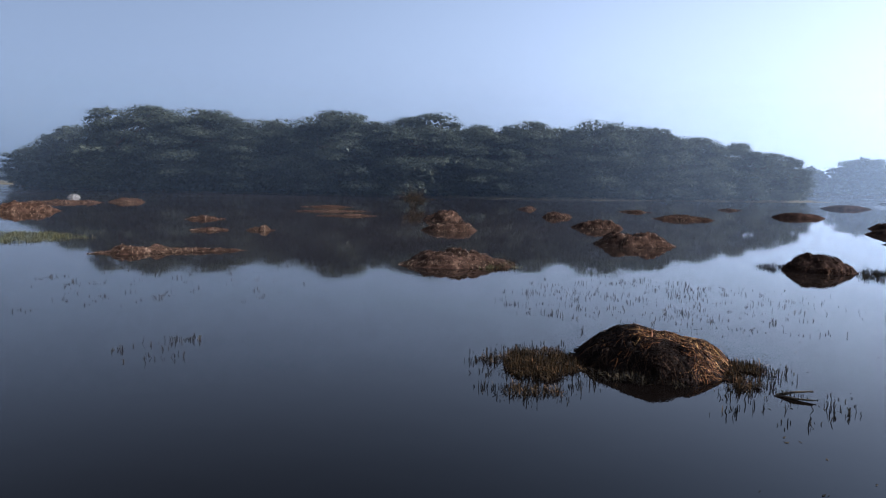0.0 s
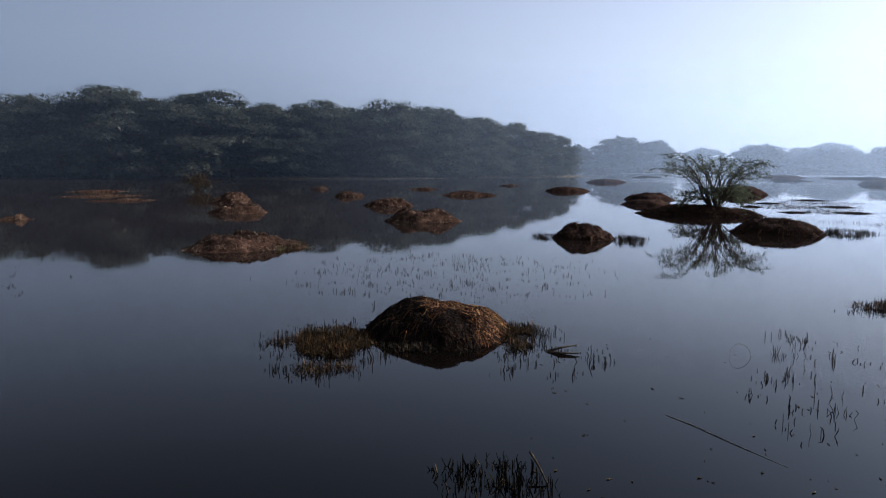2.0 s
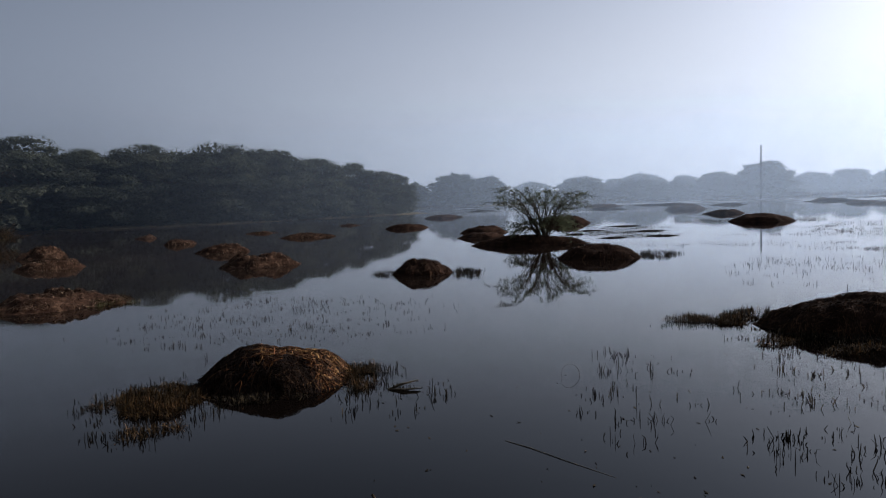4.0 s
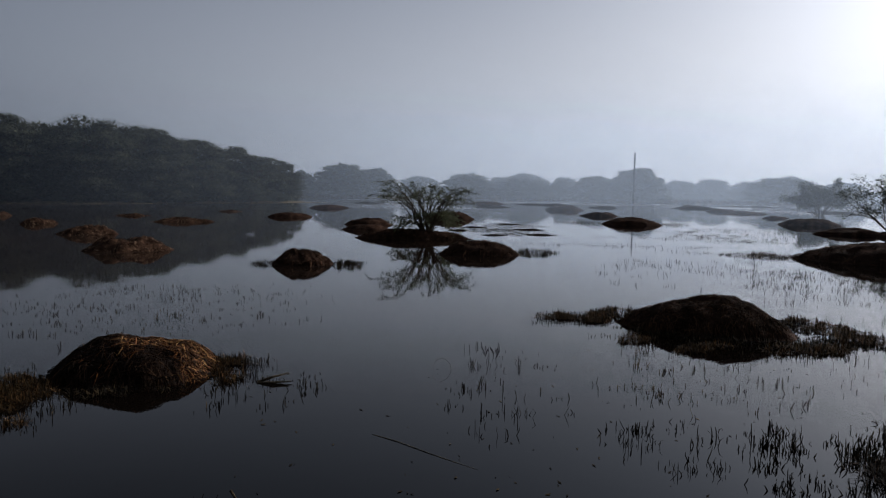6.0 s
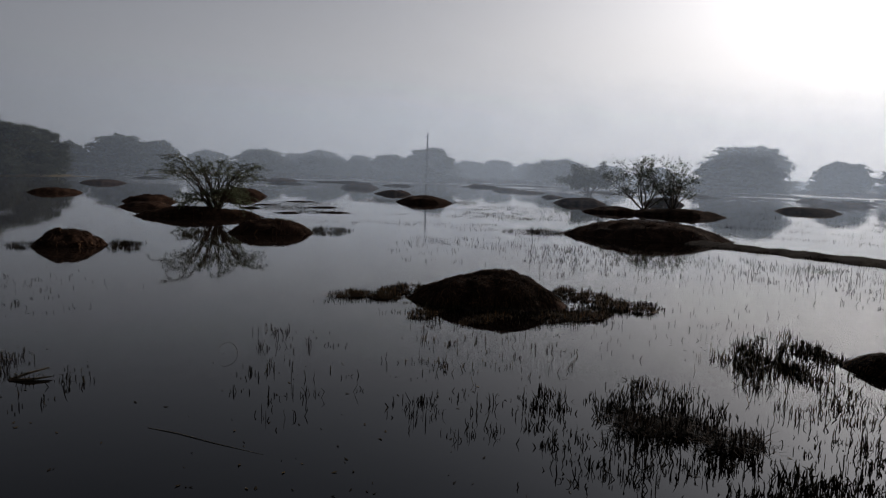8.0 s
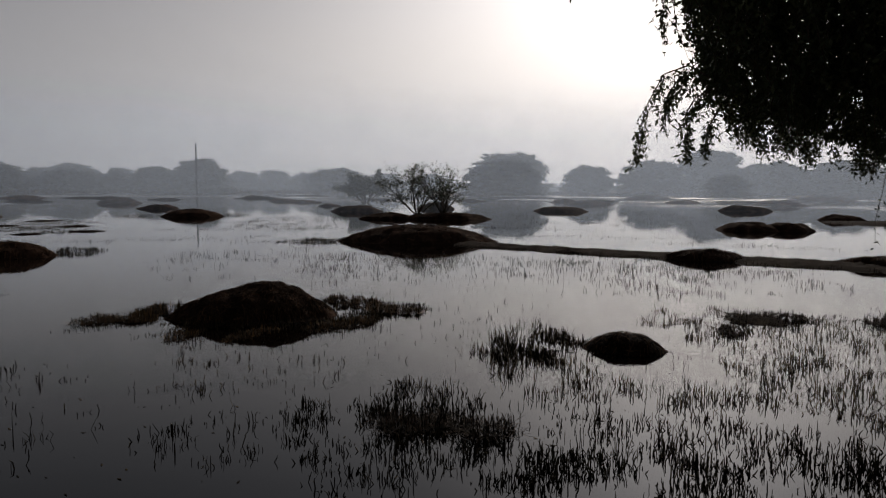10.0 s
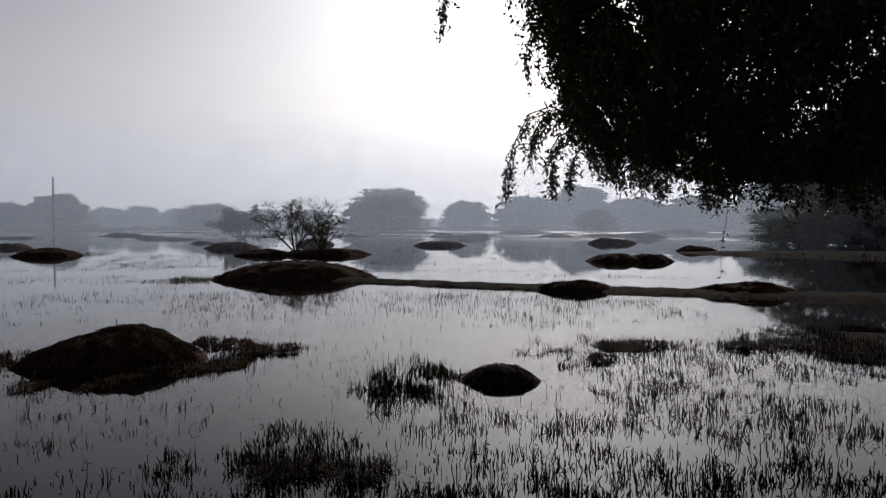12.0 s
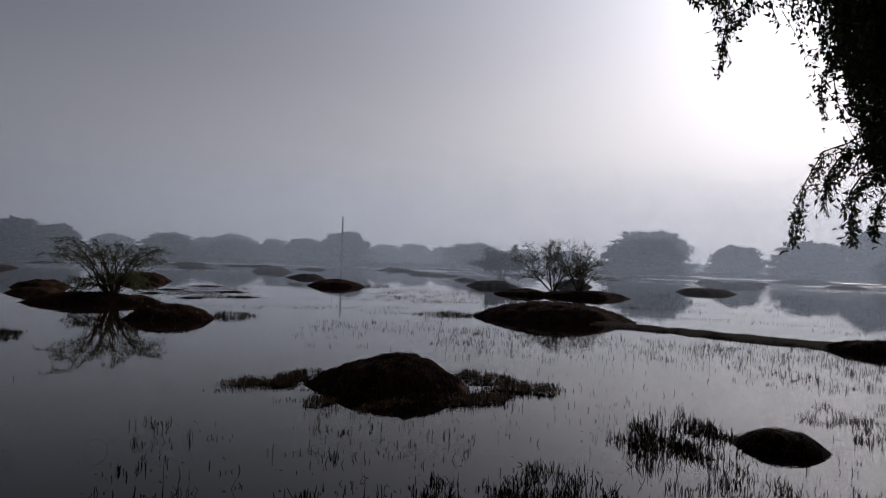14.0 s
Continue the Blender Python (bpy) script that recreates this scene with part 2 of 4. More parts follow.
def fbm(x, y, z, octaves=4):
    s, a = 0.0, 1.0
    for _ in range(octaves):
        s += a * noise.noise(Vector((x, y, z)))
        x, y, z, a = 2.03 * x + 3.1, 2.03 * y + 1.7, 2.03 * z + 5.3, a * 0.5
    return s


class Soup:
    """Collects vertices and faces of one mesh."""

    def __init__(self):
        self.v, self.f, self.n = [], [], 0

    def add(self, verts, faces):
        verts = np.asarray(verts, float)
        self.v.append(verts)
        self.f.extend([int(i) + self.n for i in f] for f in faces)
        self.n += len(verts)

    def tube(self, pts, radii, sides=5):
        pts = np.asarray(pts, float)
        k = len(pts)
        d = np.gradient(pts, axis=0)
        d /= np.linalg.norm(d, axis=1)[:, None] + 1e-9
        ref = np.where(np.abs(d[:, 2:3]) < 0.9, [[0, 0, 1.0]], [[1.0, 0, 0]])
        a = np.cross(d, ref)
        a /= np.linalg.norm(a, axis=1)[:, None] + 1e-9
        b = np.cross(d, a)
        an = np.arange(sides) * 2 * math.pi / sides
        ring = a[:, None] * np.cos(an)[None, :, None] + b[:, None] * np.sin(an)[None, :, None]
        v = (pts[:, None] + ring * np.asarray(radii)[:, None, None]).reshape(-1, 3)
        f = []
        for i in range(k - 1):
            for j in range(sides):
                p, q = i * sides + j, i * sides + (j + 1) % sides
                f.append((p, q, q + sides, p + sides))
        self.add(v, f)

    def leaves(self, rng, centres, length, width, flat=0.0, droop=0.0, facing=None):
        """Folded, pointed leaves: four corners each. flat pulls them level, droop turns the tips down, facing gives their normals."""
        c = np.asarray(centres, float)
        k = len(c)
        u = rng.normal(size=(k, 3))
        u[:, 2] *= 1 - flat
        u[:, 2] -= droop
        u /= np.linalg.norm(u, axis=1)[:, None] + 1e-9
        w = rng.normal(size=(k, 3))
        w[:, 2] *= 1 - flat
        if facing is not None:
            u -= (u * facing).sum(1)[:, None] * facing
            u /= np.linalg.norm(u, axis=1)[:, None] + 1e-9
            w = np.cross(facing, u)
        w -= (w * u).sum(1)[:, None] * u
        w /= np.linalg.norm(w, axis=1)[:, None] + 1e-9
        le = (length * rng.uniform(0.6, 1.3, k))[:, None]
        wi = (width * rng.uniform(0.6, 1.3, k))[:, None]
        v = np.stack([c, c + u * le * 0.45 + w * wi * 0.5, c + u * le, c + u * le * 0.5 - w * wi * 0.5], 1).reshape(-1, 3)
        self.add(v, np.arange(4 * k).reshape(k, 4))

    def make(self, name, mat, parent=None, label="", smooth=False):
        return mesh_object(name, np.concatenate(self.v), self.f, mat, parent, label, smooth)


def stick(name, label, pts, thick, mat=None):
    s = Soup()
    s.tube(pts, np.linspace(thick, thick * 0.5, len(pts)), 6)
    return tagged(s.make(name, mat or BARK, None, label, True), category="stick")


SEED = [100]


def next_seed():
    SEED[0] += 1
    return SEED[0]


def dome_height(x, y, width, depth, height, seed, power, lumps, skew):
    """The surface of a mound at a place in its own axes; zero at the waterline."""
    u, v = x / (width / 2), y / (depth / 2)
    a = math.atan2(v, u)
    s = math.hypot(u, v) / (1 + (0.10 + 0.25 * lumps) * fbm(1.5 * math.cos(a), 1.5 * math.sin(a), seed * 1.37, 4))
    side = 1 + skew * u * 0.5
    inside = max(0.0, 1 - s ** 4)
    z = height * (1 - s ** power) * side if s < 1 else 0.9 * height * (1 - s)
    z += lumps * height * fbm(3.2 * x / max(width, 1e-3) + seed, 2.6 * y / max(depth, 1e-3), seed * 0.7, 4) * inside
    z += (0.05 + 0.22 * lumps) * height * fbm(5.5 * x + seed, 5.5 * y, seed, 3) * (0.25 + 0.75 * inside)
    return z


def mound(label, x, y, width, depth, height, turn, mat=None, power=0.0, lumps=0.0, skew=0.0, rings=20, segs=60, name="earth_mound", group="mounds in the marsh"):
    seed = next_seed()
    power = power or {RED: 2.6, FLAT: 1.6}.get(label, 2.7)
    lumps = lumps or {RED: 0.55, FLAT: 0.8}.get(label, 0.28)
    height *= (0.8 if label == DARK and math.hypot(x, y) > 30 else 1.0) * {RED: 0.68, FLAT: 0.6, DARK: 0.82}.get(label, 1.0)
    verts, faces = [], []
    for i in range(rings + 1):
        s = 1.3 * (i / rings) ** 0.8
        for j in range(segs):
            a = 2 * math.pi * j / segs
            px, py = s * math.cos(a) * width / 2, s * math.sin(a) * depth / 2
            verts.append((px, py, max(dome_height(px, py, width, depth, height, seed, power, lumps, skew), -0.35)))
    for i in range(rings):
        for j in range(segs):
            k = (j + 1) % segs
            faces.append((i * segs + j, i * segs + segs + j, i * segs + segs + k, i * segs + k))
    faces.append(list(range(segs)))
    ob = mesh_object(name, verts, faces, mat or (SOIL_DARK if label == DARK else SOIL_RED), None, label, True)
    ob.matrix_world = pose(x, y, 0, 0, 0, turn)
    ob["seed"] = seed
    if label in (RED, FLAT):
        strands(ob, "straw", LITTER, int(400 + 350 * width), 0.09, 0.010, width, depth, height, power, lumps, skew, "dry straw and clods", 0.02, 0.0, seed)
    elif label == DARK and math.hypot(x, y) < 32:
        strands(ob, "dead_grass", DULL_STRAW, int(200 + 180 * width), 0.13, 0.014, width, depth, height, power, lumps, skew, "dark dead grass", 0.03, 0.0, seed)
    return tagged(ob, category="mound", group=group)


def strands(ob, name, mat, count, length, thick, width, depth, height, power, lumps, skew, label, rise=0.02, bare=0.0, seed=1, where=None):
    """Straw lying on a mound: thin bent blades that follow its surface."""
    rng, ms = np.random.default_rng(seed), ob["seed"]
    soup = Soup()
    for _ in range(count):
        a, s = rng.uniform(0, 2 * math.pi), math.sqrt(rng.uniform(0, 1.0)) if rng.random() < 0.7 else rng.uniform(0.86, 1.03)
        px, py = s * math.cos(a) * width / 2, s * math.sin(a) * depth / 2
        if bare and fbm(px * 1.8, py * 1.8, 4.2, 2) < bare:
            continue
        if where and rng.random() > where(px / width, py / depth):
            continue
        way = a + rng.normal() * 0.9 if rng.random() < 0.25 else rng.uniform(0, 2 * math.pi)
        le = length * rng.uniform(0.4, 1.4)
        dx, dy, bend = math.cos(way) * le / 2, math.sin(way) * le / 2, rng.normal() * 0.25
        pts = []
        for q in (-1, -0.3, 0.4, 1):
            qx, qy = px + dx * q - dy * bend * (1 - q * q), py + dy * q + dx * bend * (1 - q * q)
            z = dome_height(qx, qy, width, depth, height, ms, power, lumps, skew)
            pts.append((qx, qy, max(z, -0.03) + rise * rng.uniform(0.1, 1.2)))
        pts = np.array(pts)
        th = thick * rng.uniform(0.5, 1.3)
        off = np.array((-math.sin(way) * th / 2, math.cos(way) * th / 2, rng.normal() * th * 0.3))
        soup.add(np.concatenate([pts - off, pts + off]), [(0, 1, 5, 4), (1, 2, 6, 5), (2, 3, 7, 6)])
    return soup.make(name, mat, ob, label)


R = "dead reed stems standing sparsely in still water"
RD = "dense dead reed tufts in the shallow water"


def reeds(label, x, y, rx, ry, turn, tufts, tall, mat=None, name="reed_patch", per=5, spread=0.10, thick=0.0040, leafy=1.8, gaps=-9.0):
    """A patch of dead stems standing in the water, in loose tufts; one object of kind stuff."""
    rng = np.random.default_rng(next_seed())
    soup = Soup()
    for _ in range(tufts):
        a, s = rng.uniform(0, 2 * math.pi), math.sqrt(rng.uniform(0, 1))
        s *= 1 + 0.35 * fbm(2 * math.cos(a), 2 * math.sin(a), x + y, 2)
        tx, ty = rx * s * math.cos(a), ry * s * math.sin(a)
        if fbm(tx * 1.5 + x, ty * 1.5 + y, 3.3, 2) < gaps:
            continue
        size, wide = 0.55 * tall * rng.uniform(0.5, 1.3), spread * rng.uniform(0.35, 1.1)
        for _ in range(1 + rng.poisson(per * (2.3 if label == RD else 1.4) * rng.uniform(0.2, 1.5))):
            ox, oy = rng.normal() * wide, rng.normal() * wide
            h, t = 1.1 * size * rng.uniform(0.25, 1.25), thick * rng.uniform(0.6, 1.5)
            tilt, wx = abs(rng.normal()) * (0.58 if label == RD else 0.36), rng.uniform(0, 2 * math.pi)
            p0 = np.array((tx + ox, ty + oy, -0.05))
            d = np.array((math.cos(wx) * math.sin(tilt), math.sin(wx) * math.sin(tilt), math.cos(tilt)))
            p1 = p0 + d * (rng.uniform(0.45, 0.75) * h + 0.05)
            tilt, wx = tilt + (rng.normal() * 0.9 if rng.random() < 0.35 else rng.normal() * 0.12), wx + rng.normal() * 0.5
            p2 = p1 + np.array((math.cos(wx) * math.sin(tilt), math.sin(wx) * math.sin(tilt), math.cos(tilt))) * 0.4 * h
            soup.tube((p0, p1, p2), (t, t * 0.9, t * 0.35), 3)
            for _ in range(rng.poisson(0.45 * leafy)):        # narrow side blades
                e, away = rng.uniform(0, 2 * math.pi), rng.uniform(0.4, 1.1)
                q = p0 + (p1 - p0) * rng.uniform(0.35, 1.0)
                tip = q + np.array((math.cos(e) * math.sin(away), math.sin(e) * math.sin(away), math.cos(away))) * h * rng.uniform(0.25, 0.55)
                side = np.array((-math.sin(e), math.cos(e), 0)) * t * 0.9
                soup.add([q - side, q + side, tip], [(0, 1, 2)])
    ob = soup.make(name, mat or REED, None, label)
    ob.matrix_world = pose(x, y, 0, 0, 0, turn)
    return tagged(ob, category="reeds", kind="stuff")


def weed_mat(label, x, y, rx, ry, turn, count, tall=0.07, name="weed_mat", mat=None):
    """A tangled mat of weed: short blades over a low, uneven bed."""
    rng = np.random.default_rng(next_seed())
    soup = Soup()
    for _ in range(int(2.2 * count)):
        a, s = rng.uniform(0, 2 * math.pi), rng.uniform(0, 1) ** 0.55
        edge = 1 + 0.45 * fbm(1.6 * math.cos(a), 1.6 * math.sin(a), x * 3 + y, 3)
        px, py = rx * s * edge * math.cos(a), ry * s * edge * math.sin(a)
        if fbm(px * 3.2 + x, py * 3.2 + y, 8.1, 2) < -0.12:
            continue
        hill = max(0.0, 1 - s) ** 0.5 * 0.05 * (1 + fbm(px * 5, py * 5, x, 2))
        w, le = rng.uniform(0, 2 * math.pi), tall * rng.uniform(0.4, 1.5)
        d = np.array((math.cos(w), math.sin(w), 0))
        upright = rng.random() < 0.22
        p0 = np.array((px, py, hill - 0.03))
        p1 = p0 + d * le * (0.15 if upright else 0.8) + np.array((0, 0, 0.03 + le * (0.55 if upright else rng.uniform(0.0, 0.3))))
        p2 = p1 + d * le * (0.2 if upright else 0.7) + np.array((0, 0, le * (0.4 if upright else rng.uniform(-0.4, 0.2))))
        side = np.array((-d[1], d[0], 0)) * rng.uniform(0.002, 0.005)
        soup.add([p0 - side, p0 + side, p1 - side, p1 + side, p2], [(0, 1, 3, 2), (2, 3, 4)])
    ob = soup.make(name, mat or WEED, None, label)
    ob.matrix_world = pose(x, y, 0, 0, 0, turn)
    return tagged(ob, category="weed", kind="stuff")


# ---------------------------------------------------------------- trees
def dense_tree(name, label, seed, width=10.0, tall=9.0, skirt=0.12, lobes=46, per=170, leaf=0.30, category="tree", group="", flat=0.30, fill=500, core=0, core_leaf=0.42, crest=2.2, spray=1.0):
    """A broad thorn tree: forked trunk and a layered crown of flat sprays that reaches almost to the ground."""
    rng = np.random.default_rng(seed)
    thing = new(name)
    wood, crown = Soup(), Soup()
    limb_ends = []
    for i in range(rng.integers(6, 9)):
        a = 2 * math.pi * i / 7 + rng.normal() * 0.3
        r, z = width * rng.uniform(0.12, 0.26), tall * rng.uniform(0.3, 0.6)
        p = [(0.1 * math.cos(a), 0.1 * math.sin(a), -0.2), (r * 0.25 * math.cos(a), r * 0.25 * math.sin(a), z * 0.35),
             (r * 0.7 * math.cos(a + 0.2), r * 0.7 * math.sin(a + 0.2), z * 0.75), (r * math.cos(a), r * math.sin(a), z)]
        wood.tube(p, (0.17, 0.13, 0.08, 0.03), 6)
        limb_ends.append(p[-1])
    for i in range(lobes):
        a, up = rng.uniform(0, 2 * math.pi), rng.uniform(0.0, 1.0) ** 0.8
        s = (1 - up ** crest) ** 0.5 * (1 + 0.08 * math.sin(3 * a + seed))
        deep = rng.uniform(0.72, 1.0)
        z = tall * (skirt + (0.985 - skirt) * up * (0.25 + 0.75 * deep))
        r = width * rng.uniform(0.11, 0.19) * spray
        cx, cy = width / 2 * s * deep * math.cos(a) * 0.9, width / 2 * s * deep * math.sin(a) * 0.9
        d = rng.normal(size=(per, 3))
        d[:, 2] = np.abs(d[:, 2]) - 0.2
        d /= np.linalg.norm(d, axis=1)[:, None]
        pts = np.array((cx, cy, z)) + d * np.array((r, r, r * flat)) * rng.uniform(0.7, 1.06, (per, 1))
        pts[:, 2] = np.maximum(pts[:, 2], 0.15)
        out = d * np.array((0.7, 0.7, 1.0)) + np.array((0, 0, 0.25)) + rng.normal(size=(per, 3)) * 0.33
        crown.leaves(rng, pts, leaf, leaf * 0.55, 0.0, 0.1, out / np.linalg.norm(out, axis=1)[:, None])
        if core:
            crown.leaves(rng, np.array((cx, cy, z)) + d[:core] * np.array((r, r, r * flat)) * 0.5, core_leaf, core_leaf * 0.65, 0.3, 0.2)
        if i % 3 == 0:
            e = limb_ends[rng.integers(len(limb_ends))]
            wood.tube((e, ((e[0] + cx) / 2, (e[1] + cy) / 2, (e[2] + z) / 2 + 0.2), (cx, cy, z)), (0.05, 0.035, 0.015), 4)
    d = rng.normal(size=(fill, 3))
    d[:, 2] = np.abs(d[:, 2])
    d /= np.linalg.norm(d, axis=1)[:, None]
    crown.leaves(rng, d * np.array((width * 0.42, width * 0.42, tall * 0.82)) * rng.uniform(0.35, 0.82, (fill, 1)), 0.8, 0.5)
    wood.make("trunk", BARK, thing)
    crown.make("crown", LEAF, thing)
    return tagged(thing, label, category, group)


def branch(rng, wood, twigs, start, way, length, radius, level, droop, jitter, splits, side=0.75):
    """One limb and what grows from it; the finest twigs are remembered for leaves."""
    pts, p, d = [np.array(start, float)], np.array(start, float), np.array(way, float)
    steps = 5
    for k in range(steps):
        d = d + rng.normal(size=3) * jitter + np.array((0, 0, -droop * (k + 1) / steps))
        d /= np.linalg.norm(d)
        p = p + d * length / steps
        pts.append(p)
    wood.tube(pts, np.linspace(radius, radius * 0.35, steps + 1), 5 if level < 2 else 3)
    if level >= len(splits):
        twigs.append(np.array(pts))
        return
    for _ in range(splits[level]):
        t = rng.uniform(0.25, 1.0)
        i = min(int(t * steps), steps - 1)
        q = pts[i] + (pts[i + 1] - pts[i]) * (t * steps - i)
        o = rng.normal(size=3)
        o[2] = abs(o[2]) * 0.35
        n = (pts[i + 1] - pts[i]) / (np.linalg.norm(pts[i + 1] - pts[i]) + 1e-9) + side * o / np.linalg.norm(o)
        branch(rng, wood, twigs, q, n / np.linalg.norm(n), length * rng.uniform(0.4, 0.65), radius * 0.4, level + 1, droop, jitter, splits, side)


def thin_tree(name, label, seed, stems, reach, rise, lean, droop, leaf_count, leaf, splits=(5, 5), radius=0.05, category="tree", group="", side=0.75, mat=None):
    """A sparse shrubby thorn tree: several stems that arch outwards, fine twigs and scattered leaves."""
    rng = np.random.default_rng(seed)
    thing, wood, twigs, leafage = new(name), Soup(), [], Soup()
    for i in range(stems):
        a = 2 * math.pi * i / stems + rng.normal() * 0.35
        out = rng.uniform(0.35, 1.0)
        way = Vector((math.cos(a) * out * reach + lean[0], math.sin(a) * out * reach + lean[1], rise)).normalized()
        branch(rng, wood, twigs, (0.08 * math.cos(a), 0.08 * math.sin(a), -0.1), way, math.hypot(reach * out, rise) * rng.uniform(0.75, 1.05), radius, 0, droop, 0.12, splits, side)
    for tw in twigs:
        k = max(1, int(rng.poisson(leaf_count)))
        t = rng.uniform(0.1, 1, k) * (len(tw) - 1.001)
        i = t.astype(int)
        c = tw[i] + (tw[i + 1] - tw[i]) * (t - i)[:, None] + rng.normal(size=(k, 3)) * leaf * 0.4
        leafage.leaves(rng, c, leaf, leaf * 0.45, 0.3, 0.1)
    wood.make("wood", BARK, thing)
    leafage.make("foliage", mat or LEAF_NEAR, thing)
    return tagged(thing, label, category, group)


DARK = "dark wet earth mound standing in shallow still water"
RED = "low mound of dry reddish-brown earth in still water"
FLAT = "flat reddish mud bar with dry straw just above water"


# ---------------------------------------------------------------- ground, water, mist
def shore_radius(az):
    """How far the open water reaches from the bank, by bearing in degrees."""
    d = abs((az - 20 + 180) % 360 - 180)
    k = min(max((d - 85) / 25, 0), 1)
    return 1.0 + (150.0 - 1.0) * (1 - k * k * (3 - 2 * k))


def ground_sheet():
    segs, radii = 144, [0.0, 0.8, 1.4, 1.8, 2.1, 2.5, 3.5, 5, 7, 10, 15, 22, 32, 45, 60, 80, 100, 120, 135, 142, 146, 150, 154, 160, 170, 185, 210, 260, 400, 900, 3000]
    verts, faces = [], []
    for r in radii:
        for j in range(segs):
            az = 360 * j / segs
            x, y = r * math.sin(radians(az)), r * math.cos(radians(az))
            edge = shore_radius(az) * (1 + 0.03 * fbm(x * 0.02, y * 0.02, 2.0, 3))
            k = min(max((r - edge) / (1.5 + 0.03 * edge) + 0.5, 0), 1)
            near = min(max((2.0 + 0.25 * fbm(x * 0.8, y * 0.8, 5.0, 3) - r) / 1.0 + 0.5, 0), 1)      # the bank one stands on
            k = max(k, near)
            z = -0.6 + 0.95 * k * k * (3 - 2 * k) + (0.15 * fbm(x * 0.05, y * 0.05, 7.0, 3) if k > 0.9 and r > 20 else 0)
            verts.append((x, y, z))
    for i in range(len(radii) - 1):
        for j in range(segs):
            k = (j + 1) % segs
            faces.append((i * segs + j, i * segs + k, i * segs + segs + k, i * segs + segs + j))
    ob = mesh_object("ground", verts, faces, LAND, None, "flat dry grassland round the shallow marsh", True)
    return tagged(ob, category="ground", kind="structure")


ground_sheet()
ring = [(158 * math.cos(2 * math.pi * i / 96), 158 * math.sin(2 * math.pi * i / 96), 0) for i in range(96)]
tagged(mesh_object("water", ring, [list(range(96))], WATER, None, "still dark marsh water mirroring the sky"), category="water", kind="structure")


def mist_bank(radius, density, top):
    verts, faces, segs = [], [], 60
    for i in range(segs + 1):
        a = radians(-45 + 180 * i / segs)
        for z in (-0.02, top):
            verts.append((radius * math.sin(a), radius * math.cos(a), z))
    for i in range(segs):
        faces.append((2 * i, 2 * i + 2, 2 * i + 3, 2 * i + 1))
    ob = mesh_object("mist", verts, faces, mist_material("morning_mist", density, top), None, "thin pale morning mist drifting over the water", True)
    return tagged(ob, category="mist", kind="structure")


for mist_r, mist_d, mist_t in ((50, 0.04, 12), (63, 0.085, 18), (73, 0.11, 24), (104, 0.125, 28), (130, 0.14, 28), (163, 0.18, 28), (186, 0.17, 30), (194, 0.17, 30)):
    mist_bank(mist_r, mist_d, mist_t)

# ---------------------------------------------------------------- wooded island

island = mound("low earthen shore under the dense thorn wood", -29, 99, 118, 37, 0.4, 0, LAND, 6.0, 0.25, 0.0, 14, 90, "wooded_shore", "")
tagged(island, category="shore", kind="structure")

WOOD_LABEL = "broad dense thorn tree with dusty green layered crown on the shore"
oak = [dense_tree("thorn_tree", WOOD_LABEL, 11 + i, 10.0, 9.0, 0.03, 130, 300, 0.17, "tree", "trees of the wooded shore", 0.58, 1500, 26, 0.5, 2.4, 0.8) for i in range(5)]
for tree, (tree_x, tree_y) in zip(oak, ((-60, 102), (-38, 101), (-20, 101), (-9, 103), (7, 104))):
    tree.matrix_world = pose(tree_x, tree_y, 0.2)


waterside = [dense_tree("thorn_tree", "low bushy thorn growth with pale green sprays at the waterside", 71 + i, 10.0, 9.0, 0.02, 46, 190, 0.26, "tree", "", 0.5, 300, 20) for i in range(3)]
for tree, (tree_x, tree_y) in zip(waterside, ((-66, 92), (-40, 88), (-3, 90))):
    tree.matrix_world = pose(tree_x, tree_y, 0.1) @ Matrix.Diagonal((0.7, 0.7, 0.5, 1))


low_oak = [dense_tree("thorn_tree", "low rounded tree of the marsh shore in haze", 51 + i, 10.0, 9.0, 0.03, 120, 95, 0.28, "tree", "", 0.95, 1100, 18, 0.9, 1.9, 0.72) for i in range(3)]
for tree, (tree_x, tree_y) in zip(low_oak, ((-70, 104), (-48, 104), (-28, 106))):
    tree.matrix_world = pose(tree_x, tree_y, 0.2)


def plant(kind, x, y, wide, tall, turn, z=0.2, label="", group=""):
    """A copy of a tree, wide and tall in metres."""
    ob = copy_thing(kind, pose(x, y, z, 0, 0, turn) @ Matrix.Diagonal((wide / 10.0, wide / 10.0, tall / 9.0, 1)))
    return tagged(ob, label, group=group)


def wood_line(rows, kinds, rng):
    for i, (x, y, wide, tall) in enumerate(rows):
        plant(kinds[i % len(kinds)], x, y, wide, tall, rng.uniform(0, 360))


wr = np.random.default_rng(5)
# the skyline trees, left to right: place, crown width, height
wood_line([(-84, 95, 14, 6.7), (-74, 91, 17, 9.5), (-60, 86, 20, 11.7), (-49, 84, 17, 10.3), (-41, 83, 15, 8.8), (-36, 83, 14, 9.4),
           (-30, 83, 16, 10.3), (-20.5, 84, 17, 10.0), (-13, 86, 13, 8.5), (-8, 87, 13, 8.9), (0, 88, 14, 9.5), (6.6, 89, 13, 8.9),
           (12, 91, 11, 7.8), (18.6, 95, 11, 7.0), (24, 98, 8, 5.4)], oak, wr)
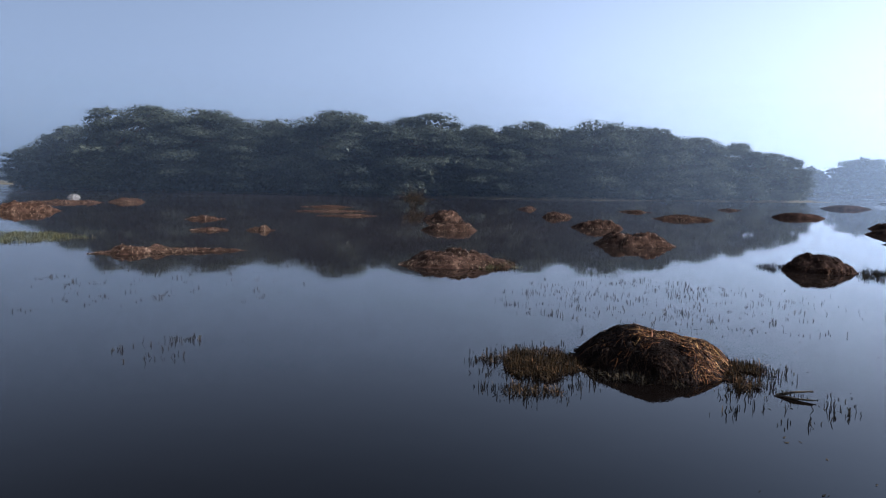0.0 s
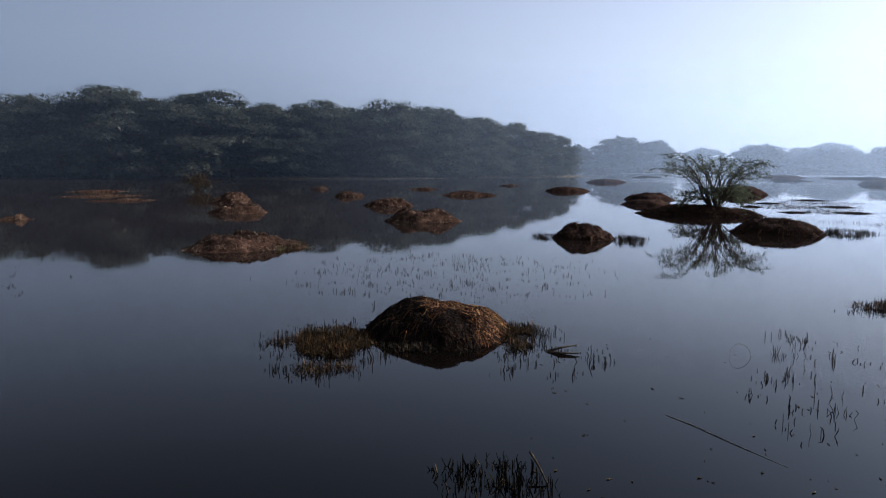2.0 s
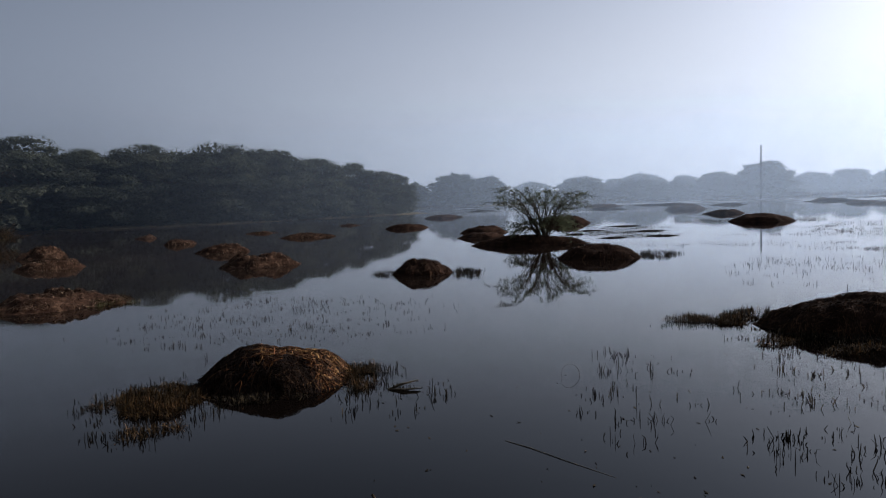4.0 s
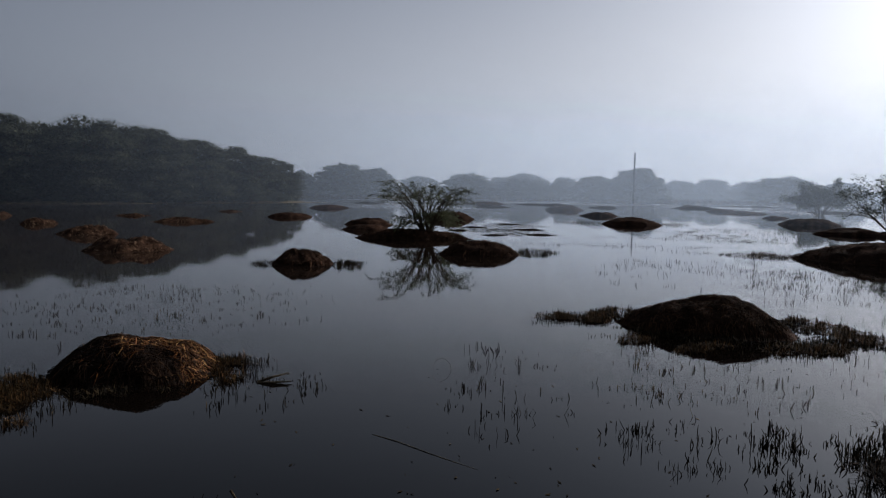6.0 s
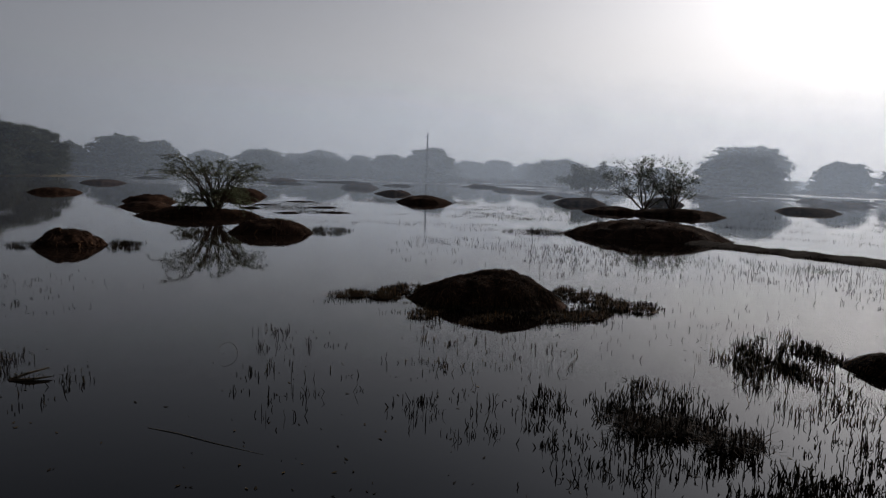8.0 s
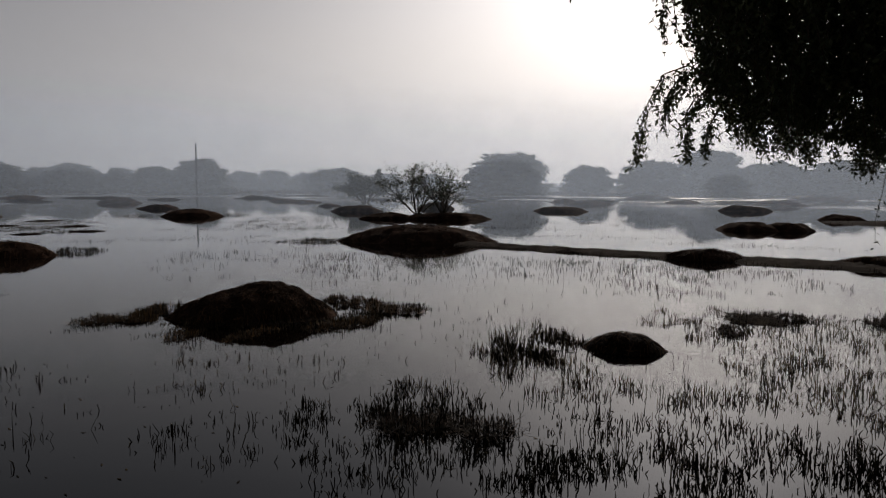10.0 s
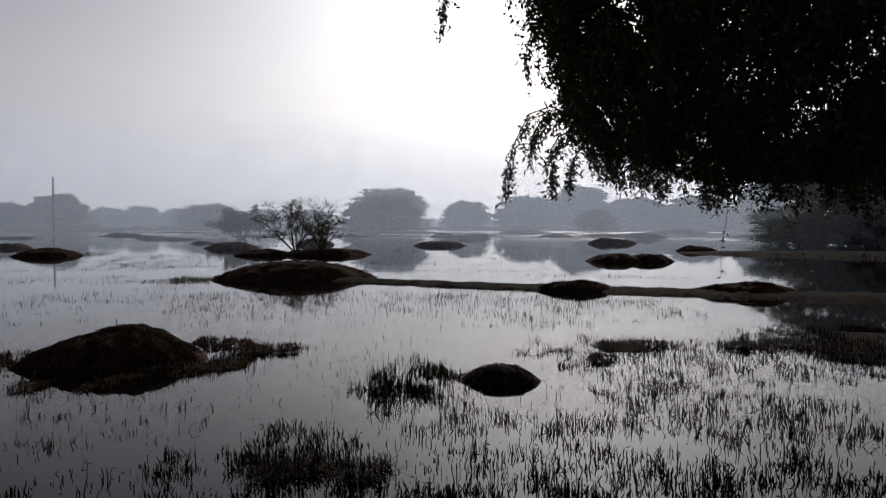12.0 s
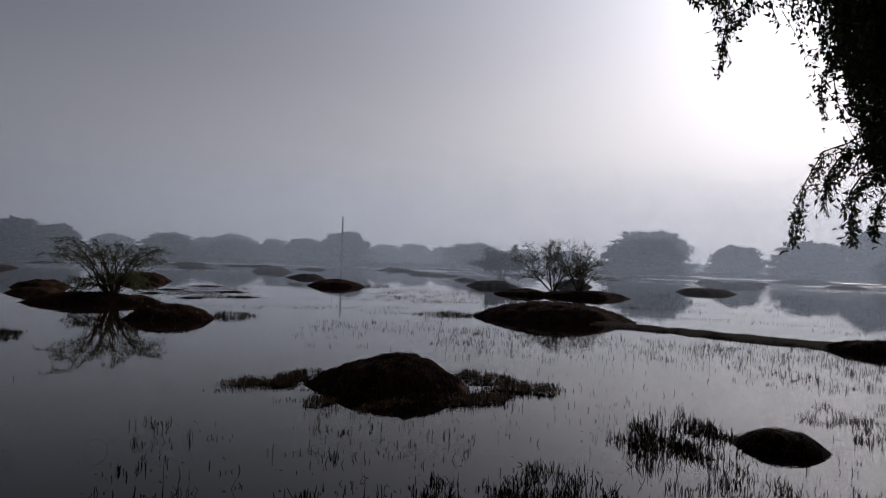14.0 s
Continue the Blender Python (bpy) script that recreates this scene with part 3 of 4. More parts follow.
# the rows behind
wood_line([(-78, 101, 13, 8), (-66, 97, 14, 9.5), (-54, 95, 14, 9.5), (-45, 94, 13, 8.8), (-33, 95, 14, 9.5), (-25, 96, 13, 9.5),
           (-15, 96, 12, 8.6), (-4, 98, 12, 9), (4, 99, 12, 9), (11, 101, 11, 7.5)], low_oak, wr)
# low growth along the water
for i in range(18):
    u = i / 17
    x = -80 + 103 * u + wr.normal() * 0.8
    y = 99 - 18.4 * math.sqrt(max(0.02, 1 - ((x + 29) / 58) ** 2)) + wr.uniform(0.0, 1.2)
    plant(waterside[i % 3], x, y, wr.uniform(5, 8), wr.uniform(2.6, 4.4), wr.uniform(0, 360), 0.1)

# ---------------------------------------------------------------- far shore
FAR = "hazy rounded tree on the far shore in mist"


def far_tree(i, bearing, distance, wide, tall, label=FAR):
    a = radians(bearing)
    plant(low_oak[i % 3], distance * math.sin(a), distance * math.cos(a), wide, tall, 47 * i, 0.2, label, "hazy trees of the far shore")


for i, (bearing, distance, wide, tall) in enumerate((
        (12.0, 160, 14, 6.4), (15.2, 160, 10, 5.6), (18.8, 158, 15, 7.2), (21.4, 160, 12, 6.2), (25.0, 168, 12, 5.0), (28.9, 165, 14, 5.7),
        (31.6, 172, 11, 4.9), (33.4, 168, 15, 5.9), (34.5, 150, 8, 4.0), (36.7, 165, 9, 4.9), (39.1, 152, 12, 5.2), (40.6, 152, 8, 4.6),
        (42.3, 150, 13, 6.6), (45.5, 176, 11, 4.8), (47.9, 176, 11, 5.2), (50.3, 180, 9, 4.6), (52.7, 165, 16, 5.6))):
    far_tree(i, bearing, distance, wide, tall)
for i, (bearing, distance, wide, tall) in enumerate((
        (56.5, 178, 12, 4.6), (60.2, 178, 12, 4.4), (73.0, 160, 13, 6.3), (77.9, 158, 16, 7.4), (82.1, 156, 18, 9.2), (86.3, 162, 18, 7.0),
        (90.8, 160, 18, 7.0), (95.6, 160, 20, 6.0), (100.5, 160, 20, 6.8), (106, 160, 20, 7), (112, 160, 20, 7))):
    far_tree(i + 2, bearing, distance, wide, tall)
a = radians(66.7)
spreading = dense_tree("thorn_tree", "broad solid crown", 61, 10.0, 9.0, 0.02, 150, 130, 0.24, "tree", "", 0.7, 1500, 26, 0.8, 2.6, 0.75)
spreading.matrix_world = pose(150 * math.sin(a + 0.5), 150 * math.cos(a + 0.5), 0.2)
tagged(spreading, FAR)
plant(spreading, 136 * math.sin(a), 136 * math.cos(a), 17.0, 8.1, 30, 0.2, "large spreading tree in mist above its own reflection", "hazy trees of the far shore")
far_tree(3, 83.2, 120, 8, 3.6, "low dark bush in mist at the water's edge")
# darker trees behind the mud shore
for i, bearing in enumerate((101.5, 111)):
    a = radians(bearing)
    plant(oak[i + 3], 66 * math.sin(a), 66 * math.cos(a), 15.8, 9.1, 70 * i, 0.2, "dark spreading tree behind a low mud shore")

for i, bearing in enumerate((97.0, 101.5, 106.0, 111.0, 115.5)):
    a = radians(bearing)
    plant(waterside[i % 3], 64.5 * math.sin(a), 64.5 * math.cos(a), 9.2, 4.6, 50 * i, 0.0, "dark low scrub at the edge of a mud shore")

soup, fr = Soup(), np.random.default_rng(9)
for k in range(230):
    a = radians(-48 + 190 * k / 229)
    r, hh = 215 + fr.uniform(-12, 12), 3.6 + 1.6 * fbm(k * 0.09, 0.3, 1.0, 3)
    c = np.array((r * math.sin(a), r * math.cos(a), 0))
    d = fr.normal(size=(70, 3))
    d[:, 2] = np.abs(d[:, 2])
    d /= np.linalg.norm(d, axis=1)[:, None]
    soup.leaves(fr, c + d * np.array((5.0, 5.0, hh)) * fr.uniform(0.3, 1.0, (70, 1)), 1.5, 0.9, 0.4)
tagged(soup.make("far_woods", LEAF, None, "distant hazy line of woods along the horizon"), category="woods", kind="stuff")

scrub, sr = Soup(), np.random.default_rng(12)
for k in range(900):
    a = radians(sr.uniform(8, 118))
    r = 149 + 2.0 * fbm(3 * a, 1.0, 4.0, 3) + sr.normal() * 0.5
    if fbm(9 * a, 2.0, 6.0, 3) < -0.25:
        continue
    d = sr.normal(size=(24, 3))
    d[:, 2] = np.abs(d[:, 2])
    d /= np.linalg.norm(d, axis=1)[:, None]
    scrub.leaves(sr, np.array((r * math.sin(a), r * math.cos(a), 0.05)) + d * np.array((1.2, 1.2, 0.75 + 0.5 * fbm(20 * a, 7.0, 1.0, 2))) * sr.uniform(0.2, 1, (24, 1)), 0.5, 0.3, 0.3)
tagged(scrub.make("shore_scrub", REED, None, "dark line of low scrub along the far waterline"), category="scrub", kind="stuff")

# ---------------------------------------------------------------- mounds
mound(RED, -3.21, 16.34, 2.76, 1.52, 0.34, 11)
mound(RED, -3.05, 16.5, 1.3, 0.9, 0.47, 11)
mound(RED, -7.21, 34.44, 1.90, 1.52, 0.62, 12)
mound(RED, -5.64, 27.45, 2.15, 1.29, 0.45, 12)
mound(RED, 1.35, 23.42, 2.52, 1.51, 0.53, -3)
mound(RED, 0.19, 31.56, 2.29, 1.38, 0.45, -0)
mound(FLAT, -30.4, 31.9, 4.4, 1.8, 0.8, 43)
mound(FLAT, -36.5, 43.0, 4.6, 1.6, 0.32, 41)
mound(DARK, 12.3, 31.9, 2.4, 1.4, 0.4, -21)
mound(RED, -34.23, 46.59, 2.33, 1.40, 0.47, 36)
mound(FLAT, -17.91, 30.00, 1.83, 0.92, 0.21, 31)
mound(FLAT, -13.99, 23.72, 1.33, 0.67, 0.15, 31)
mound(FLAT, -12.29, 24.48, 1.06, 0.53, 0.21, 27)
mound(FLAT, -11.6, 16.1, 1.9, 0.9, 0.26, 33)
mound(FLAT, -11.0, 16.5, 3.7, 0.6, 0.14, 33)
mound(FLAT, -18.2, 46.5, 3.6, 1.0, 0.15, 21)
mound(RED, -1.94, 40.20, 1.69, 1.01, 0.35, 3)
mound(RED, -4.60, 50.51, 1.43, 0.86, 0.32, 5)
mound(RED, 4.96, 41.27, 3.19, 1.28, 0.29, -7)
mound(FLAT, 2.73, 49.93, 2.02, 1.01, 0.23, -3)
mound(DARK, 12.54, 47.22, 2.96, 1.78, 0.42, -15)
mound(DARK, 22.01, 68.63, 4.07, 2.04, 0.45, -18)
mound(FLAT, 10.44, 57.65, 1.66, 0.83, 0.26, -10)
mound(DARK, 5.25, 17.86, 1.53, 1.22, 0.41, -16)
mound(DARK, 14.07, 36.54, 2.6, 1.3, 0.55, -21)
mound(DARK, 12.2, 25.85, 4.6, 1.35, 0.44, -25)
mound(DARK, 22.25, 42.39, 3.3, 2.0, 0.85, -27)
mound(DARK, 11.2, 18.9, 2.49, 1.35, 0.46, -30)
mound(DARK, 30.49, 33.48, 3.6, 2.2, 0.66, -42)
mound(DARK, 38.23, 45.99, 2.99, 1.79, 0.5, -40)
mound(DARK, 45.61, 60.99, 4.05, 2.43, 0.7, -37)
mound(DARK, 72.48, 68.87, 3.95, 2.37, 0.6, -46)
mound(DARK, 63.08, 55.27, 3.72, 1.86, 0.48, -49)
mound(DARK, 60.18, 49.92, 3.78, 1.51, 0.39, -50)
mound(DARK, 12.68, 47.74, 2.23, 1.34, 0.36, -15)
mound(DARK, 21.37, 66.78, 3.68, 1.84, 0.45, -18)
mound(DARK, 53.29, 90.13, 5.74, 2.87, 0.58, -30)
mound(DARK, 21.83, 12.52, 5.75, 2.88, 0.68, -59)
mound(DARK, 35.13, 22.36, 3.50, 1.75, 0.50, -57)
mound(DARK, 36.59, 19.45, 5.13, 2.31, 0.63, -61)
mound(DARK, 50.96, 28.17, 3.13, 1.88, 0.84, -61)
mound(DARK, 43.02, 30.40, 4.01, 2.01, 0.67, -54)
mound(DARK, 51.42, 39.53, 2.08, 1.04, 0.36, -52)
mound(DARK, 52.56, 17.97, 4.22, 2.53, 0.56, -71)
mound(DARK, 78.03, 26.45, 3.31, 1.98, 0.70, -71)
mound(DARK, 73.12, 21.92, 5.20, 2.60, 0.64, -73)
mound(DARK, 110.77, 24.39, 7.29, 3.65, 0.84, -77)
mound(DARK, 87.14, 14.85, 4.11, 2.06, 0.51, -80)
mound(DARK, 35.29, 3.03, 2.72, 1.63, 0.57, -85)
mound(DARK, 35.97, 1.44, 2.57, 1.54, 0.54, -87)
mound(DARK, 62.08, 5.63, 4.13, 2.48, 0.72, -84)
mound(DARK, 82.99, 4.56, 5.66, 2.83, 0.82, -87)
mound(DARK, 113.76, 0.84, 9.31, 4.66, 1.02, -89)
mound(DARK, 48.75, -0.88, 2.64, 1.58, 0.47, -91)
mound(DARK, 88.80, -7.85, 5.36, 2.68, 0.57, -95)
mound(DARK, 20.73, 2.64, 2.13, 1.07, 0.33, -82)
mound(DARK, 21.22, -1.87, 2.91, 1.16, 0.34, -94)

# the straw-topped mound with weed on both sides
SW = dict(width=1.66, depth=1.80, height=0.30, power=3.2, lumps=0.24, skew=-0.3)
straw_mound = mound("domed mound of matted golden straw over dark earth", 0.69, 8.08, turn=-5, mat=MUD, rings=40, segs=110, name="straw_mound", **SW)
# the dry straw is thickest over the top and down the sunny flank, putting the lit side into the colour; the foot is wet
# and black
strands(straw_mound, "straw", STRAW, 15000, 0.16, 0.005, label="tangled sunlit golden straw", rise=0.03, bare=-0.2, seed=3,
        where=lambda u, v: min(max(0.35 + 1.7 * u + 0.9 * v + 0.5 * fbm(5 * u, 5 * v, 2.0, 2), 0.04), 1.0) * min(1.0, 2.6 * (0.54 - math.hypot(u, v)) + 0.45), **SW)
strands(straw_mound, "dark_straw", BLACK_STRAW, 5200, 0.17, 0.006, label="black stalks of the wet foot and shaded flank", rise=0.03, seed=4, **SW)
stick("upright_stalk", "bent pale stalk lying over the straw mound", [(0.66, 7.62, 0.20), (0.67, 7.72, 0.30), (0.69, 7.90, 0.355), (0.70, 8.05, 0.36)], 0.012, STRAW)

SM = dict(width=2.46, depth=1.65, height=0.39, power=3.0, lumps=0.24, skew=0.55)
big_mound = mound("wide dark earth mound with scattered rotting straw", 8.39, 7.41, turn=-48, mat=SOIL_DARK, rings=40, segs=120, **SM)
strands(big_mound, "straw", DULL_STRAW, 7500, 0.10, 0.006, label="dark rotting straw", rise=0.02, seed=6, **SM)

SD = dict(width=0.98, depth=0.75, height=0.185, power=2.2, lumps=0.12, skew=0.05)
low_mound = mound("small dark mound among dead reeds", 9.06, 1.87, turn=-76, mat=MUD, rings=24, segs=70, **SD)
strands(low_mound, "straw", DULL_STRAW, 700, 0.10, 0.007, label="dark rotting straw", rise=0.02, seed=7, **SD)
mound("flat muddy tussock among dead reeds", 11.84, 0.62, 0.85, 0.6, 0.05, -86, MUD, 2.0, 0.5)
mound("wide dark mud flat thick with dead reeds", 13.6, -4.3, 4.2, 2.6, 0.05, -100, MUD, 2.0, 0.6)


def mud_bank():
    """The long low bank that runs on from the widest mound towards the near trees."""
    verts, faces, n, m = [], [], 320, 13
    for i in range(n + 1):
        u = i / n
        y = 10.6 - 26.0 * u
        x = 21.6 - 0.5 * math.sin(u * 5.0) - 1.2 * u * u + 0.12 * fbm(u * 40, 1.0, 3.0, 4)
        half = max(0.40, 0.62 + 0.30 * fbm(u * 34, 5.0, 1.0, 4) + 0.5 * u)
        h = max(0.05, 0.075 + 0.03 * fbm(u * 40, 2.0, 6.0, 4) + 0.08 * u)
        for j in range(m):
            s = 2.5 * j / (m - 1) - 1.25
            verts.append((x + s * half, y, h * (1 - s * s) + (0.05 * fbm(u * 160, s * 3, 2.0, 4) if abs(s) < 1.1 else -0.03)))
    for i in range(n):
        for j in range(m - 1):
            p = i * m + j
            faces.append((p, p + 1, p + m + 1, p + m))
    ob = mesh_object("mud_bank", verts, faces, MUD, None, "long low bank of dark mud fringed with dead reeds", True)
    return tagged(ob, category="bank")


mud_bank()
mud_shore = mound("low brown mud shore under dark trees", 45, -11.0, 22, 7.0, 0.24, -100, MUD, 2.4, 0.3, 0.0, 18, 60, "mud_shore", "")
tagged(mud_shore, category="shore")

# ---------------------------------------------------------------- shrubs and trees on the mounds


def arching_acacia(x, y, z, turn):
    """A windswept acacia: many limbs that fan out from one foot, feathery side shoots and small leaves. Its long side is -x."""
    rng = np.random.default_rng(23)
    thing, stems, limbs, leafage = new("acacia_bush"), Soup(), Soup(), Soup()

    def shoot(q, way, length, leaves):
        way = way / np.linalg.norm(way)
        tip = q + way * length - np.array((0, 0, 0.10 * length))
        mid = (q + tip) / 2 + np.array((0, 0, 0.07 * length))
        limbs.tube((q, mid, tip), (0.005, 0.004, 0.002), 3)
        u = rng.uniform(0.1, 1.05, (leaves, 1))
        spots = np.where(u < 0.5, q + (mid - q) * 2 * u, mid + (tip - mid) * (2 * u - 1))
        leafage.leaves(rng, spots + rng.normal(size=(leaves, 3)) * 0.025, 0.085, 0.034, 0.3, 0.1)

    for k in range(6):
        a = 1.05 * k + 0.4
        stems.tube([(0.12 * math.cos(a), 0.12 * math.sin(a), -0.3), (0.2 * math.cos(a), 0.2 * math.sin(a), 0.25), (0.42 * math.cos(a), 0.42 * math.sin(a), 0.75)], (0.05, 0.04, 0.028), 7)
    for k in range(66):
        a = 2.399 * k + rng.normal() * 0.25
        d = np.array((math.cos(a), math.sin(a), 0))
        if k % 3 == 0:        # the low growth round the foot
            top, reach = rng.uniform(0.4, 1.1), rng.uniform(0.8, 1.35)
        else:                 # the spreading upper limbs
            top = rng.uniform(1.5, 2.25) * (1 - 0.05 * d[0])
            reach = rng.uniform(0.1, 1.0) ** 0.6 * (2.5 - 0.6 * d[0]) * (1.0 - 0.2 * (top - 1.5))
        side = np.array((-d[1], d[0], 0)) * rng.normal() * 0.45
        start = np.array((0.2 * d[0], 0.2 * d[1], rng.uniform(0.0, 0.5)))
        t = np.linspace(0, 1, 9)[:, None]
        pts = start + d * reach * t + side * t * t + np.array((0, 0, 1)) * ((top - start[2]) * (1 - (1 - t) ** 2.0) - 0.30 * t ** 4)
        pts[1:-1] += rng.normal(size=(7, 3)) * 0.06
        limbs.tube(pts, np.linspace(0.020, 0.005, 9), 5)
        for s in np.arange(0.34, 1.0, 0.06):
            i = int(s * 8)
            q = pts[i] + (pts[i + 1] - pts[i]) * (s * 8 - i)
            ahead = (pts[i + 1] - pts[i]) / np.linalg.norm(pts[i + 1] - pts[i])
            shoot(q, ahead * 0.7 + d * 0.5 + np.array((0, 0, -0.25)) + rng.normal(size=3) * np.array((0.6, 0.6, 0.35)), rng.uniform(0.18, 0.45), 14 if k % 3 == 0 else 7)
    stems.make("stem", BARK, thing)
    limbs.make("limb", BARK, thing)
    leafage.make("foliage", LEAF_ACACIA, thing)
    thing.matrix_world = pose(x, y, z, 0, 0, turn)
    return tagged(thing, "sparse leaning acacia with arching thorny branches on a mound", "bush")


arching_acacia(12.62, 25.75, 0.24, -26)
BUSH = "thin upright thorn bush with clustered leaves on a dark mound"
for bush_x, bush_y, bush_s, bush_seed in ((36.0, 20.97, 1.0, 31), (36.9, 19.75, 0.94, 32)):
    b = thin_tree("thorn_bush", BUSH, bush_seed, 10, 2.1, 2.2, (0, 0), 0.08, 6, 0.14, (6, 5), 0.04, "bush", "thorn bushes on the mound", 0.95)
    b.matrix_world = pose(bush_x, bush_y, 0.3, 0, 0, 20) @ Matrix.Scale(bush_s, 4)
shrub = thin_tree("thorn_bush", "low dense grey shrub behind a small mound", 33, 12, 1.6, 1.5, (0, 0), 0.1, 22, 0.18, (6, 5), 0.04, "bush")
shrub.matrix_world = pose(64.7, 44.9, 0.0, 0, 0, 0) @ Matrix.Scale(1.55, 4)
drift = thin_tree("dead_bush", "dry grey-brown bush standing in the water", 34, 14, 1.3, 1.2, (0.2, 0), 0.12, 5, 0.10, (6, 5), 0.03, "bush", mat=WEED)
drift.matrix_world = pose(-12.6, 48.7, 0.0, 0, 0, 0) @ Matrix.Scale(0.8, 4)


def pole():
    a = radians(42.1)
    x, y = 126 * math.sin(a), 126 * math.cos(a)
    thing = new("utility_pole")
    s = Soup()
    s.tube([(0, 0, -0.6), (0, 0, 5), (0.02, 0, 8.8)], (0.16, 0.14, 0.11), 8)
    mast = s.make("mast", METAL, thing)
    for k in range(7):
        r = Soup()
        z = 2.2 + 0.75 * k
        r.tube([(-0.28, 0, z), (0.28, 0, z)], (0.035, 0.035), 5)
        r.make("rung", METAL, mast)
    thing.matrix_world = pose(x, y, 0, 0, 0, -42)
    return tagged(thing, "tall thin grey utility pole standing in far water", "pole")


pole()
post = Soup()
post.tube([(0, 0, -0.3), (0, 0, 5.6)], (0.09, 0.07), 6)
post = post.make("post", METAL, None, "thin dark post standing beyond the wooded shore")
post.matrix_world = pose(112 * math.sin(radians(14.9)), 112 * math.cos(radians(14.9)), 0.1)
tagged(post, category="post")
pale = mound("pale rounded stone standing clear of the water", -44.3, 53.1, 1.1, 0.8, 0.32, 38, STONE, 3.0, 0.15, 0.0, 14, 32, "stone", "")
tagged(pale, category="stone")

# ---------------------------------------------------------------- reeds and weed
W = "mat of green and brown waterweed beside a mound"
weed_mat(W, -0.50, 7.44, 0.50, 0.88, 4, 2000, 0.06)
weed_mat(W, -0.55, 7.62, 0.60, 0.45, 4, 1100, 0.07)
weed_mat(W, 1.62, 7.7, 0.24, 0.60, -12, 700, 0.08)
reeds(R, -0.56, 7.48, 0.72, 1.36, 4, 52, 0.10, per=4)
reeds(R, 1.87, 7.19, 0.55, 1.31, -15, 34, 0.11)
reeds(R, 0.91, 12.10, 2.44, 2.52, -4, 120, 0.08, per=2)
reeds(R, -8.01, 11.39, 2.79, 2.98, 35, 70, 0.075, per=2)
reeds(R, -4.85, 7.14, 0.38, 0.86, 34, 10, 0.12)
reeds(RD, 0.80, 4.08, 0.37, 0.27, -10, 26, 0.12, per=6)
reeds(R, 4.12, 6.52, 0.26, 1.73, -32, 10, 0.12, per=3)
reeds(RD, 7.35, 8.5, 1.0, 0.8, -40, 90, 0.075, per=5, thick=0.005, leafy=3.0, gaps=-0.05)
reeds(RD, 9.8, 6.1, 0.9, 0.8, -57, 70, 0.075, per=5, thick=0.005, leafy=3.0, gaps=-0.05)
reeds(R, 6.17, 5.33, 1.12, 1.39, -48, 46, 0.11, per=3)
reeds(R, 4.10, 5.85, 0.54, 1.55, -33, 26, 0.14, per=2)
reeds(R, 0.81, 12.68, 2.92, 2.43, -2, 90, 0.08, per=2)
reeds(R, 4.58, 3.86, 0.83, 0.77, -48, 26, 0.13, per=4)
reeds(R, 14.19, 12.80, 2.85, 3.81, -47, 90, 0.12, per=3, spread=0.18)
reeds(RD, 19.42, 29.98, 1.98, 4.47, -33, 60, 0.08, per=6, spread=0.3)
reeds(RD, 25.96, 22.18, 2.58, 3.09, -49, 80, 0.09, per=6, spread=0.3)
reeds(RD, 19.88, 15.29, 1.28, 1.09, -52, 50, 0.12, per=6, spread=0.2)
reeds(RD, 5.45, 2.81, 0.99, 1.20, -58, 255, 0.12, per=5, spread=0.09, thick=0.0044, leafy=2.8, gaps=-0.16)
reeds(RD, 8.38, 2.64, 0.69, 1.03, -70, 150, 0.12, per=6, spread=0.08, thick=0.0055, leafy=2.6, gaps=-0.2)
reeds(RD, 6.69, 0.93, 1.23, 1.16, -79, 115, 0.14, per=5, spread=0.12, thick=0.0044, leafy=2.8, gaps=-0.16)
reeds(R, 14.83, 8.87, 2.36, 3.37, -57, 110, 0.12, per=3, spread=0.18)
reeds(R, 17.02, 3.31, 3.67, 3.57, -78, 260, 0.12, per=4, spread=0.18)
reeds(R, 29.73, 25.09, 2.74, 5.87, -49, 70, 0.14, per=6, spread=0.35)
reeds(R, 43.65, 11.94, 6.23, 16.60, -74, 240, 0.14, per=6, spread=0.4)
reeds(RD, 11.32, 0.94, 1.14, 1.45, -84, 60, 0.12, per=5, thick=0.004, leafy=2.6)
reeds(RD, 10.99, 0.11, 1.22, 1.66, -88, 84, 0.11, per=5, spread=0.12, thick=0.0044, leafy=2.8, gaps=-0.16)
reeds(RD, 12.10, -1.67, 1.73, 2.37, -97, 200, 0.11, per=5, spread=0.12, thick=0.0044, leafy=2.8, gaps=-0.16)
reeds(RD, 8.31, -0.89, 1.55, 1.32, -94, 179, 0.14, per=5, spread=0.12, thick=0.0044, leafy=2.8, gaps=-0.16)
reeds(RD, 6.19, -0.23, 1.67, 0.79, -89, 147, 0.14, per=5, spread=0.12, thick=0.0044, leafy=2.8, gaps=-0.16)
reeds(RD, 13.11, -2.88, 0.58, 2.49, -102, 200, 0.11, per=5, spread=0.12, thick=0.0044, leafy=2.8, gaps=-0.16)
reeds(RD, 13.6, -4.3, 2.4, 1.7, -100, 420, 0.13, per=6, thick=0.006, leafy=2.6, gaps=-0.1)
reeds(RD, 8.60, 2.85, 0.70, 1.33, -68, 60, 0.17, per=6)
weed_mat("flat green weedy bar lying on the water", -17.9, 18.7, 2.0, 2.5, 44, 3000, 0.10, mat=GREEN_WEED)
for k in range(9):
    u = (k + 0.5) / 9
    reeds("fringe of dead reeds along the mud bank", 21.3 - 0.5 * math.sin(u * 5.0) - 1.2 * u * u, 10.6 - 26.0 * u, 0.75, 1.6, 0, 130, 0.10, per=6, spread=0.12)
